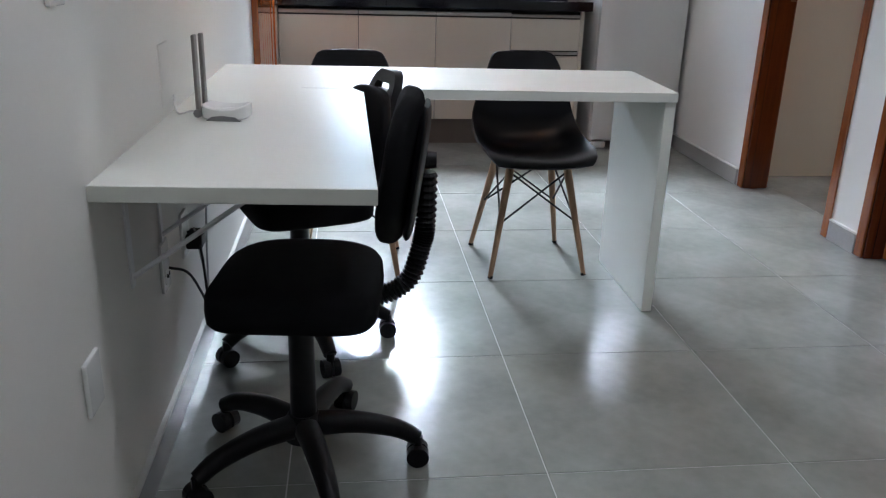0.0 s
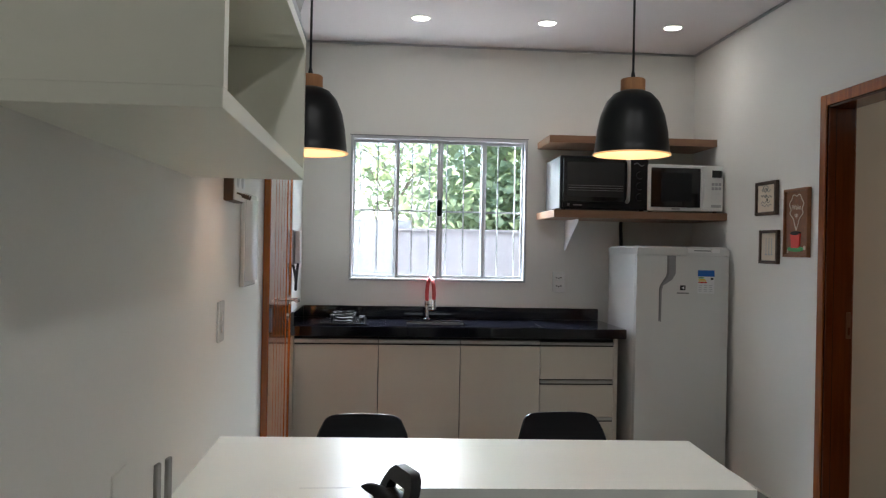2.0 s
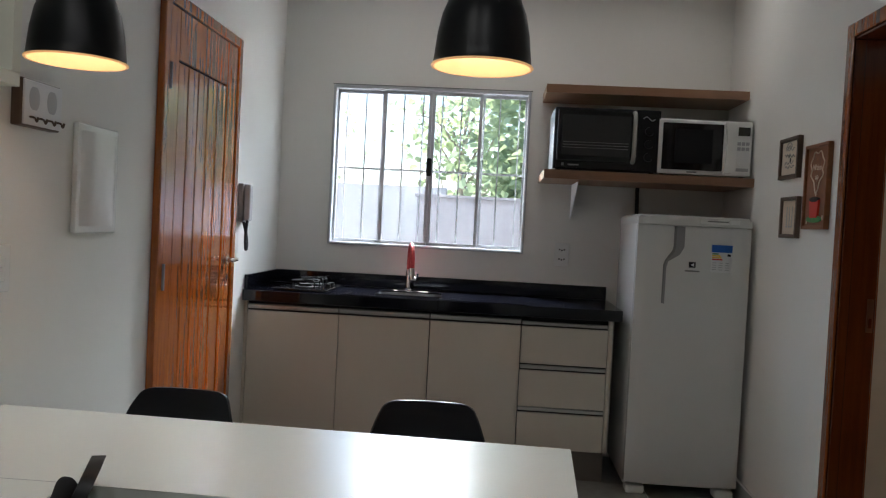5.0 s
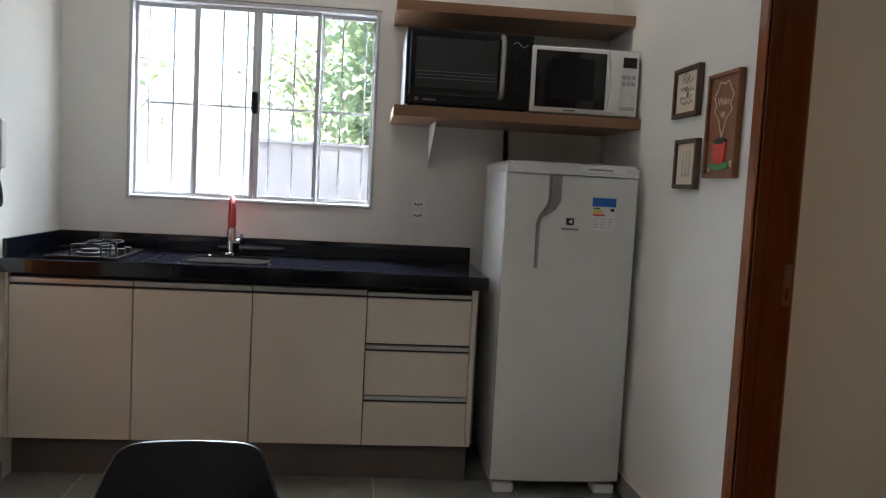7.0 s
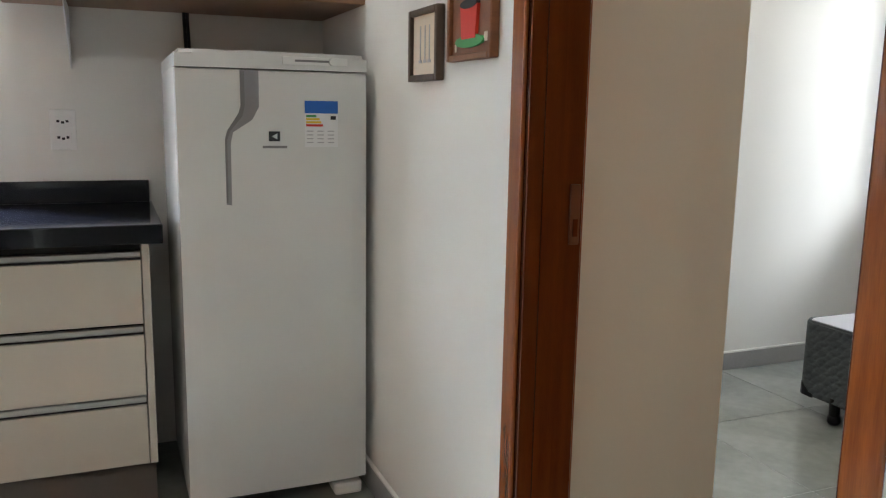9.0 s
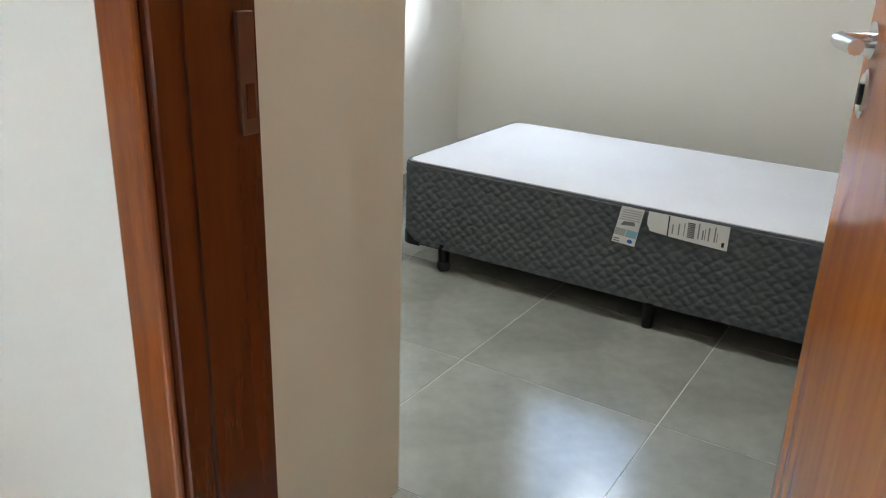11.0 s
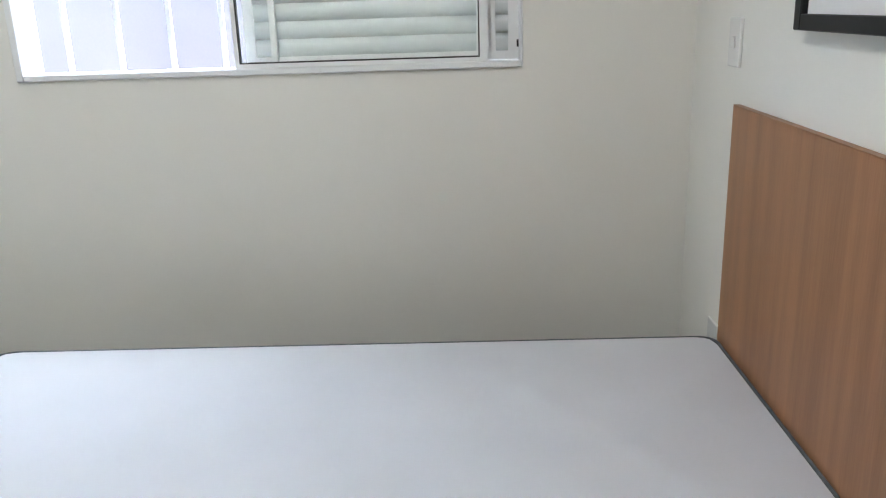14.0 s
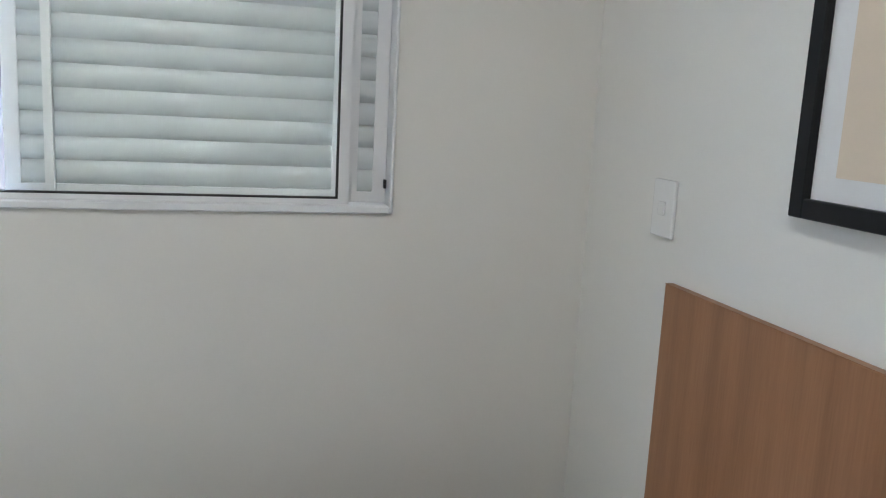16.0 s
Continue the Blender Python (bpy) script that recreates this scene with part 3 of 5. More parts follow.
def tree(loc, height, seed, spread, count):
    rnd = random.Random(seed)
    t = thing("tree", loc, "leafy green garden tree behind the boundary wall", "tree", "garden trees")
    tips = []
    trunk = B()
    tube(trunk, bend([(0, 0, 0), (0.05, 0.03, height * 0.25), (-0.04, 0.05, height * 0.5), (0.02, 0, height * 0.8)], 5), 0.1, 10, [0.07 - 0.055 * i / 15 for i in range(16)])
    for k in range(11):
        a = rnd.uniform(0, 6.28)
        z0 = height * rnd.uniform(0.25, 0.7)
        ln = spread * rnd.uniform(0.6, 1.0)
        end = Vector((math.cos(a) * ln, math.sin(a) * ln, z0 + height * rnd.uniform(0.05, 0.35)))
        mid = Vector((math.cos(a) * ln * 0.5, math.sin(a) * ln * 0.5, z0 + height * 0.12))
        pts = bend([(0, 0, z0), mid, end], 5)
        tube(trunk, pts, 0.03, 6, [0.024 - 0.018 * i / 10 for i in range(11)])
        tips += [pts[4], pts[6], pts[8], pts[10]]
    part("trunk", trunk, M_BARK, t, smooth=True)
    vs, fs = [], []
    for k in range(count):
        c = Vector(rnd.choice(tips)) + Vector((rnd.gauss(0, 0.30), rnd.gauss(0, 0.30), rnd.gauss(0, 0.24)))
        q = Euler((rnd.uniform(-0.9, 0.9), rnd.uniform(-0.9, 0.9), rnd.uniform(0, 6.28))).to_matrix()
        ln = rnd.uniform(0.08, 0.17)
        wd = ln * 0.40
        i = len(vs)
        for p in ((0, 0, 0), (ln * 0.35, wd, 0.012), (ln * 0.75, wd * 0.7, 0.0), (ln, 0, -0.02), (ln * 0.75, -wd * 0.7, 0.0), (ln * 0.35, -wd, 0.012), (ln * 0.5, 0, -0.006)):
            vs.append(c + q @ Vector(p))
        fs += [(i, i + 1, i + 6), (i + 1, i + 2, i + 6), (i + 2, i + 3, i + 6), (i + 3, i + 4, i + 6), (i + 4, i + 5, i + 6), (i + 5, i, i + 6)]
    me = bpy.data.meshes.new("crown")
    me.from_pydata([tuple(v) for v in vs], [], fs)
    me.materials.append(M_LEAF)
    cr = new("crown", me)
    cr.parent = t
    return t


tree((2.05, 11.0, -0.16), 4.0, 3, 1.35, 6500)
tree((0.75, 13.6, -0.16), 4.2, 8, 1.0, 900)
tree((3.9, 12.4, -0.16), 4.6, 5, 1.6, 4200)
tree((-2.6, 14.5, -0.16), 3.9, 12, 1.5, 400)

# ---------- kitchen ----------
YF = 5.63


def base_unit(x0, x1, doors, label):
    t = thing("base_cabinet", (x0, YF, 0.172), label, "cabinet", "kitchen base cabinets")
    w = x1 - x0
    # body coloured black to paint the shade in the gaps between fronts
    part("body", box(B(), 0.001, 0.02, 0, w - 0.001, 0.53, 0.665), M_BLACK, t)
    if doors:
        d = part("door", box(B(), 0.002, 0, 0.0, w - 0.002, 0.018, 0.620, 0.0015, 1), M_CREAM, t)
        part("handle", box(B(), 0.002, -0.004, 0.630, w - 0.002, 0.016, 0.654, 0.003, 1), M_ALU, d, "brushed aluminium handle strip")
        # black strip paints the shade in the gap below the handle
        part("grip_gap_shade", box(B(), 0.002, 0.008, 0.6205, w - 0.002, 0.019, 0.6298), M_INK, d)
    else:
        for z0, z1 in ((0.0, 0.184), (0.214, 0.398), (0.432, 0.620)):
            d = part("drawer", box(B(), 0.002, 0, z0, w - 0.002, 0.018, z1, 0.0015, 1), M_CREAM, t)
            part("handle", box(B(), 0.002, -0.004, z1 + 0.009, w - 0.002, 0.016, z1 + 0.027, 0.003, 1), M_ALU, d, "brushed aluminium handle strip")
            # same painted shade below each drawer handle
            part("grip_gap_shade", box(B(), 0.002, 0.008, z1 + 0.0005, w - 0.002, 0.019, z1 + 0.0088), M_INK, d)
    return t


base_unit(0.017, 0.495, True, "cream base cabinet with one door and aluminium handle strip")
base_unit(0.495, 0.965, True, "cream base cabinet with one door and aluminium handle strip")
base_unit(0.965, 1.430, True, "cream base cabinet with one door and aluminium handle strip")
base_unit(1.430, 1.866, False, "cream base cabinet with three drawers")
solid("end_panel", box(B(), 1.867, YF, 0.172, 1.888, YB - 0.04, 0.842, 0.001, 1), M_CREAM, "cream laminate end panel of the kitchen units", "panel")
solid("filler_panel", box(B(), 0.001, YF, 0.172, 0.016, YF + 0.05, 0.842, 0.001, 1), M_CREAM, "narrow cream filler strip beside the cabinets", "panel")
solid("plinth", box(B(), 0.0, 5.715, 0.0, 1.885, YB - 0.02, 0.170, 0.001, 1), M_PLINTH, "grey-brown tiled plinth under the kitchen cabinets", "plinth", "structure")

ct = thing("worktop", (0, YF, 0.845), "polished black granite worktop with backsplash", "worktop")
SX0, SX1, SY0, SY1 = 0.66, 1.005, 0.075, 0.36
bm = B()
box(bm, 0.001, -0.045, 0.0, SX0, 0.568, 0.055, 0.002, 1)
box(bm, SX1, -0.045, 0.0, 1.925, 0.568, 0.055, 0.002, 1)
box(bm, SX0, -0.045, 0.0, SX1, SY0, 0.055, 0.002, 1)
box(bm, SX0, SY1, 0.0, SX1, 0.568, 0.055, 0.002, 1)
part("slab", bm, M_GRANITE, ct)
bm = B()
box(bm, 0.53, -0.043, 0.055, 1.44, -0.030, 0.060, 0.002, 1)
box(bm, 0.518, -0.030, 0.055, 0.534, 0.44, 0.060, 0.002, 1)
box(bm, 1.436, -0.030, 0.055, 1.452, 0.44, 0.060, 0.002, 1)
part("drip_edge", bm, M_GRANITE, ct)
part("backsplash", box(B(), 0.020, 0.548, 0.056, 1.918, 0.568, 0.130, 0.002, 1), M_GRANITE, ct)
part("side_splash", box(B(), 0.001, -0.02, 0.056, 0.019, 0.568, 0.130, 0.002, 1), M_GRANITE, ct)
sk = thing("sink", (0.8325, YF + 0.2175, 0.69), "rounded dark sink bowl set into black granite", "sink")
bm = B()
w2, d2s = (SX1 - SX0) / 2, (SY1 - SY0) / 2
rim = []
for (e, z) in ((1.0, 0.205), (0.98, 0.19), (0.95, 0.03), (0.88, 0.005), (0.10, 0.0)):
    rim.append([bm.verts.new((w2 * e * math.copysign(abs(math.cos(a)) ** 0.4, math.cos(a)), d2s * e * math.copysign(abs(math.sin(a)) ** 0.4, math.sin(a)), z)) for a in [2 * math.pi * k / 40 for k in range(40)]])
for a, b in zip(rim, rim[1:]):
    for k in range(40):
        bm.faces.new((a[k], a[(k + 1) % 40], b[(k + 1) % 40], b[k]))
bm.faces.new(rim[-1])
part("bowl", bm, M_GREYP, sk, smooth=True)
bm = B()
pts = []
for k in range(48):
    a = 2 * math.pi * k / 48
    pts.append(((w2 + 0.004) * math.copysign(abs(math.cos(a)) ** 0.4, math.cos(a)), (d2s + 0.004) * math.copysign(abs(math.sin(a)) ** 0.4, math.sin(a)), 0.2115))
tube(bm, pts + [pts[0]], 0.006, 6)
part("rim", bm, M_GRANITE, sk, smooth=True)

fc = thing("faucet", (0.795, 6.09, 0.90), "chrome kitchen faucet with a red flexible hose spout", "faucet", turn=14)
part("base", lathe(B(), [(0.0001, 0), (0.026, 0), (0.026, 0.006), (0.016, 0.012), (0.014, 0.09), (0.017, 0.092), (0.017, 0.12), (0.0001, 0.12)], seg=24), M_CHROME, fc, smooth=True)
part("hose", tube(B(), bend([(0, 0, 0.115), (0, 0, 0.18), (0, -0.02, 0.235), (0, -0.07, 0.262), (0, -0.12, 0.235), (0.0, -0.14, 0.18), (0, -0.142, 0.13)], 8), 0.012, 14), M_HOSE, fc, "red silicone hose spout", True)
part("nozzle", cyl(B(), (0, -0.142, 0.135), (0, -0.142, 0.075), 0.014, 0.016, 20), M_CHROME, fc, smooth=True)
part("holder_arm", tube(B(), [(0, 0, 0.10), (0, -0.07, 0.10), (0, -0.142, 0.10)], 0.005, 8), M_CHROME, fc)
part("lever", tube(B(), [(0.012, 0, 0.06), (0.045, 0, 0.065), (0.05, -0.01, 0.10)], 0.008, 10), M_CHROME, fc, smooth=True)
part("valve", cyl(B(), (0.0, 0, 0.06), (0.042, 0, 0.06), 0.014, seg=18), M_CHROME, fc)

ck = thing("cooktop", (0.285, 5.855, 0.90), "small black glass two-burner cooktop on the granite", "cooktop")
part("glass", box(B(), -0.14, -0.215, 0.0, 0.14, 0.215, 0.014, 0.004, 2), M_GLASSK, ck)
for by in (-0.095, 0.105):
    part("burner", lathe(B(), [(0.0001, 0.014), (0.055, 0.014), (0.055, 0.02), (0.036, 0.024), (0.034, 0.034), (0.0001, 0.036)], (0.0, by, 0), 24), M_IRON, ck, smooth=True)
    g = part("pan_support", B(), M_IRON, ck, "dull steel wire pan support")
    bm = B()
    for a in range(4):
        an = math.pi / 2 * a + math.pi / 4
        tube(bm, bend([(math.cos(an) * 0.085, by + math.sin(an) * 0.085, 0.014), (math.cos(an) * 0.082, by + math.sin(an) * 0.082, 0.05), (math.cos(an) * 0.02, by + math.sin(an) * 0.02, 0.052)], 4), 0.004, 6)
    ring = [(math.cos(2 * math.pi * k / 24) * 0.07, by + math.sin(2 * math.pi * k / 24) * 0.07, 0.049) for k in range(25)]
    tube(bm, ring, 0.0035, 6)
    bm.to_mesh(g.data)
    bm.free()
for kx in (-0.05, 0.05):
    part("knob", cyl(B(), (0.11, kx * 0.9, 0.014), (0.11, kx * 0.9, 0.034), 0.017, 0.015, 16), M_BLACK, ck, smooth=True)

# refrigerator
fr = thing("refrigerator", (2.244, 5.55, 0.0), "white single-door refrigerator standing beside the worktop", "refrigerator")
FW = 0.273
part("body", box(B(), -FW, 0.062, 0.035, FW, 0.60, 1.352, 0.012, 3), M_FRIDGE, fr, smooth=True)
bm = B()
# door: front face bows gently outwards
prof = []
for k in range(13):
    u = -1 + 2 * k / 12
    prof.append((u * FW, 0.012 - 0.012 * (1 - u ** 4)))
prof = [(-FW, 0.058)] + prof + [(FW, 0.058)]
plate(bm, prof, "z", 0.060, 1.333)
part("door", bm, M_FRIDGE, fr)
bm = B()
plate(bm, [(p[0] * 1.002, p[1] - 0.004) for p in prof[1:-1]] + [(FW, 0.60), (-FW, 0.60)], "z", 1.338, 1.386)
es = [e for e in bm.edges if all(v.co.z > 1.38 for v in e.verts)]
bmesh.ops.bevel(bm, geom=es, offset=0.012, segments=3, affect="EDGES")
tp = part("top_cover", bm, M_FRIDGE, fr, smooth=True)
part("control_panel", box(B(), 0.02, -0.0075, 1.352, 0.21, -0.0035, 1.375, 0.001, 1), M_PLASTIC, tp)
part("scale_print", box(B(), 0.055, -0.0085, 1.361, 0.155, -0.0073, 1.367), M_GREYP, tp)
part("dial", cyl(B(), (0.165, -0.016, 1.364), (0.165, -0.006, 1.364), 0.011, seg=20), M_PLASTIC, tp)
# recessed grip that narrows downwards
grip = [(-0.10, 1.333), (-0.10, 1.235), (-0.105, 1.215), (-0.138, 1.165), (-0.145, 1.140), (-0.145, 0.955), (-0.130, 0.952), (-0.129, 1.130), (-0.122, 1.160), (-0.068, 1.195), (-0.048, 1.232), (-0.048, 1.333)]
part("grip", plate(B(), grip, "y", -0.0018, 0.004), M_GRIP, fr, "grey recessed door grip")
part("grip_shade", plate(B(), [(-0.10, 1.331), (-0.10, 1.235), (-0.105, 1.215), (-0.138, 1.165), (-0.145, 1.140), (-0.145, 0.96), (-0.140, 0.96), (-0.139, 1.138), (-0.130, 1.163), (-0.095, 1.205), (-0.088, 1.235), (-0.088, 1.331)], "y", -0.003, -0.0017), M_GREYP, fr)
st = part("energy_label", box(B(), 0.083, -0.0012, 1.118, 0.182, 0.002, 1.252), M_PAPER, fr, "printed energy label sticker")
part("header", box(B(), 0.083, -0.0022, 1.216, 0.182, -0.0013, 1.252), M_BLUE, st)
for i, (mm, w) in enumerate(((M_GREEN, 0.03), (M_YELLOW, 0.04), (M_YELLOW, 0.045), (M_RED, 0.05))):
    part("grade_bar", box(B(), 0.087, -0.0022, 1.205 - i * 0.009, 0.087 + w, -0.0013, 1.2115 - i * 0.009), mm, st)
part("grade_mark", box(B(), 0.160, -0.0022, 1.198, 0.176, -0.0013, 1.209), M_INK, st)
for i in range(4):
    for j in range(3):
        part("print_line", box(B(), 0.089 + j * 0.031, -0.0022, 1.163 - i * 0.011, 0.108 + j * 0.031, -0.0013, 1.166 - i * 0.011), M_LGREY, st)
lg = part("maker_mark", box(B(), -0.022, -0.0045, 1.135, 0.010, -0.0022, 1.163), M_INK, fr)
part("mark_dot", plate(B(), [(-0.014, 1.149), (0.002, 1.158), (0.002, 1.140)], "y", -0.0052, -0.0046), M_PAPER, lg)
part("mark_bar", box(B(), -0.040, -0.0045, 1.115, 0.030, -0.0022, 1.122), M_GREYP, lg)
for sx in (-1, 1):
    part("foot", box(B(), sx * 0.262, 0.010, 0.0, sx * 0.170, 0.10, 0.045, 0.012, 2), M_FRIDGE, fr)
    part("rear_foot", box(B(), sx * 0.262, 0.50, 0.0, sx * 0.21, 0.58, 0.04), M_BLACK, fr)

# shelves on the back wall
def wall_shelf(x0, x1, y0, z0, z1, label):
    t = thing("wall_shelf", ((x0 + x1) / 2, YB, z0), label, "shelf", "wood shelves")
    h = (x1 - x0) / 2
    part("board", box(B(), -h, y0 - YB + 0.002, 0, h, -0.001, z1 - z0, 0.0015, 1), M_SHELF, t)
    part("edge_band", box(B(), -h, y0 - YB, 0.0005, h, y0 - YB + 0.0018, z1 - z0 - 0.0005), M_SHELF, t)
    return t, h


lo, hlo = wall_shelf(1.502, XR - 0.002, 5.66, 1.546, 1.590, "brown wood laminate shelf holding the ovens")
up, hup = wall_shelf(1.502, XR - 0.002, 5.82, 2.004, 2.048, "thick brown wood laminate upper shelf")
for bx in (-0.33,):
    br = part("bracket", plate(B(), [(-0.36, -0.001), (-0.36, -0.016), (-0.03, -0.19), (-0.001, -0.20), (-0.001, -0.001)], "x", bx - 0.002, bx + 0.002), M_ALUW, lo, "white steel shelf bracket")

# toaster oven
ov = thing("toaster_oven", (1.816, 5.71, 1.590), "black electric countertop oven with silver sides", "oven")
part("body", box(B(), -0.268, 0.022, 0.012, 0.262, 0.40, 0.322, 0.008, 2), M_BLACK, ov)
part("side_skin", box(B(), -0.2705, 0.02, 0.014, -0.2685, 0.40, 0.318), M_SILVER, ov, "silver steel side")
part("fascia", box(B(), -0.270, 0.0, 0.010, 0.263, 0.021, 0.324, 0.005, 2), M_BLACK, ov)
dr = part("door", box(B(), -0.255, -0.014, 0.050, 0.150, -0.001, 0.310, 0.004, 2), M_GLASSK, ov, "dark glass oven door")
part("lower_strip", box(B(), -0.255, -0.012, 0.016, 0.150, -0.001, 0.047, 0.002, 1), M_BLACK, ov)
part("handle", tube(B(), bend([(0.128, -0.014, 0.055), (0.128, -0.045, 0.075), (0.128, -0.05, 0.18), (0.128, -0.045, 0.285), (0.128, -0.014, 0.305)], 5), 0.011, 10), M_ALU, dr, "brushed metal handle", True)
part("door_window", box(B(), -0.232, -0.0150, 0.080, 0.112, -0.0141, 0.285), M_OVENWIN, dr, "smoked glass window")
for i in range(3):
    part("rack_bar", box(B(), -0.225, -0.0162, 0.118 + i * 0.014, 0.105, -0.0151, 0.1205 + i * 0.014), M_GREYP, dr)
for i in range(3):
    part("knob", cyl(B(), (0.207, -0.020, 0.085 + i * 0.065), (0.207, -0.001, 0.085 + i * 0.065), 0.020, 0.023, 20), M_BLACK, ov, smooth=True)
part("print", tube(B(), [(0.175 + 0.06 * k / 8, -0.0015, 0.280 + 0.010 * math.sin(k / 8 * 6.28)) for k in range(9)], 0.0018, 5), M_LGREY, ov)
part("maker_bar", box(B(), -0.195, -0.0135, 0.028, -0.14, -0.0121, 0.035), M_GREYP, ov)
part("maker_dot", box(B(), -0.228, -0.0135, 0.025, -0.215, -0.0121, 0.040), M_GREYP, ov)
for sx in (-0.24, 0.235):
    for sy in (0.04, 0.37):
        part("foot", cyl(B(), (sx, sy, 0), (sx, sy, 0.013), 0.014, seg=12), M_BLACK, ov)

# microwave
mw = thing("microwave", (2.300, 5.69, 1.590), "white microwave oven with a dark window and keypad", "microwave")
part("body", box(B(), -0.228, 0.02, 0.010, 0.228, 0.36, 0.280, 0.006, 2), M_PLASTIC, mw)
part("front", box(B(), -0.230, 0.0, 0.008, 0.230, 0.019, 0.283, 0.006, 2), M_PLASTIC, mw)
part("window", box(B(), -0.212, -0.004, 0.030, 0.088, -0.0005, 0.264, 0.003, 1), M_GLASSK, mw, "dark glass door window")
part("window_core", box(B(), -0.150, -0.0052, 0.065, 0.035, -0.0042, 0.235), M_BLACK, mw)
hp = [(0.092, 0.020), (0.102, 0.08), (0.106, 0.145), (0.102, 0.21), (0.094, 0.272), (0.135, 0.272), (0.140, 0.21), (0.143, 0.145), (0.140, 0.08), (0.130, 0.020)]
part("handle", plate(B(), hp, "y", -0.022, -0.0005), M_PLASTIC, mw)
part("display", box(B(), 0.160, -0.003, 0.212, 0.218, -0.0005, 0.255), M_GLASSK, mw)
for i in range(5):
    for j in range(3):
        part("key", box(B(), 0.158 + j * 0.021, -0.003, 0.060 + i * 0.026, 0.175 + j * 0.021, -0.0005, 0.077 + i * 0.026, 0.001, 1), M_LGREY if i in (3, 4) else M_PLASTIC, mw)
part("start_key", box(B(), 0.156, -0.003, 0.034, 0.218, -0.0005, 0.050, 0.001, 1), M_LGREY, mw)
part("maker_bar", box(B(), -0.085, -0.0015, 0.017, -0.035, -0.0003, 0.024), M_GREYP, mw)
for sx in (-0.2, 0.2):
    for sy in (0.05, 0.33):
        part("foot", cyl(B(), (sx, sy, 0), (sx, sy, 0.011), 0.012, seg=12), M_BLACK, mw)

# power lead from the shelf down behind the refrigerator
solid("shelf_cable", tube(B(), bend([(2.055, 6.13, 1.59), (2.055, 6.185, 1.54), (2.058, 6.185, 1.40), (2.05, 6.185, 1.2)], 6), 0.006, 8), M_BLACK, "black power cord hanging under the shelf", "cable", smooth=True)
solid("shelf_cable", tube(B(), bend([(2.075, 6.13, 1.59), (2.066, 6.185, 1.54), (2.070, 6.185, 1.40), (2.07, 6.185, 1.2)], 6), 0.006, 8), M_BLACK, "black power cord hanging under the shelf", "cable", smooth=True)


def wall_plate(name, axis, at, a0, a1, z0, z1, sign, label, sockets=0, rockers=0):
    """A switch or socket plate on a wall; axis is the wall's normal."""
    loc = (at, (a0 + a1) / 2, z0) if axis == "x" else ((a0 + a1) / 2, at, z0)
    t = thing(name, loc, label, "switch" if rockers else "socket")
    h, d = (a1 - a0) / 2, z1 - z0

    def bx(u0, v0, u1, v1, d0, d1, bev=0.0):
        if axis == "x":
            return box(B(), sign * d0, u0, v0, sign * d1, u1, v1, bev, 2)
        return box(B(), u0, sign * d0, v0, u1, sign * d1, v1, bev, 2)
    pl = part("plate", bx(-h, 0, h, d, 0.0005, 0.009, 0.003), M_WALL if name == "blank_plate" else M_PLASTIC, t)
    for i in range(sockets):
        zc = d * (0.30 + 0.40 * i)
        part("socket_face", bx(-h * 0.62, zc - 0.017, h * 0.62, zc + 0.017, 0.0092, 0.0115, 0.001), M_PLASTIC, pl)
        for k in (-1, 0, 1):
            part("pin_hole", bx(k * h * 0.34 - 0.0045, zc - 0.006 + 0.004 * abs(k), k * h * 0.34 + 0.0045, zc + 0.002 + 0.004 * abs(k), 0.0117, 0.0125), M_INK, pl)
    for i in range(rockers):
        zc = d * (0.5 if rockers == 1 else 0.33 + 0.30 * i)
        part("rocker", bx(-h * 0.32, zc - 0.014, h * 0.32, zc + 0.014, 0.0092, 0.013, 0.002), M_PLASTIC, pl)
    return t


wall_plate("double_socket", "y", YB, 1.616, 1.697, 1.078, 1.212, -1, "white double wall socket above the worktop", sockets=2)
wall_plate("light_switch", "x", 0.0, 3.495, 3.577, 1.050, 1.175, 1, "white wall switch plate with two rockers", rockers=2)
wall_plate("light_switch", "x", 0.0, 1.845, 1.915, 1.040, 1.165, 1, "white wall switch plate above the desk", rockers=1)
wall_plate("blank_plate", "x", -0.006, 2.535, 2.64, 0.772, 0.918, 1, "plain white blank wall plate", rockers=0)
wall_plate("wall_socket", "x", 0.0, 2.36, 2.43, 0.365, 0.485, 1, "white wall socket under the desk", sockets=1)
wall_plate("wall_socket", "x", 0.0, 2.60, 2.67, 0.365, 0.485, 1, "white wall socket under the desk", sockets=1)
wall_plate("wall_socket", "x", 0.0, 1.79, 1.865, 0.378, 0.478, 1, "white blank wall plate near the desk end", rockers=0)
wall_plate("light_switch", "y", YH, 5.325, 5.405, 1.092, 1.208, 1, "white wall switch beside the bed head", rockers=1)
wall_plate("wall_socket", "x", 0.0, 5.40, 5.46, 1.09, 1.20, 1, "white wall plate under the intercom", rockers=0)
wall_plate("wall_socket", "y", YH, 5.345, 5.425, 0.30, 0.42, 1, "white wall socket beside the bed head", sockets=1)

# distribution box, key rack, intercom, air conditioner
db = thing("distribution_box", (0.0, 4.012, 1.20), "glossy white plastic electrical panel cover on the wall", "electrical panel")
part("frame", box(B(), 0.0005, -0.13, 0, 0.018, 0.13, 0.335, 0.005, 2), M_PLASTIC, db)
bm = B()
pf = [(0.018, -0.112)] + [(0.018 + 0.020 * (1 - (k / 4 - 1) ** 2) ** 0.5 if abs(k / 4 - 1) < 1 else 0.018, -0.112 + 0.224 * k / 8) for k in range(1, 8)] + [(0.018, 0.112)]
plate(bm, pf, "z", 0.022, 0.312)
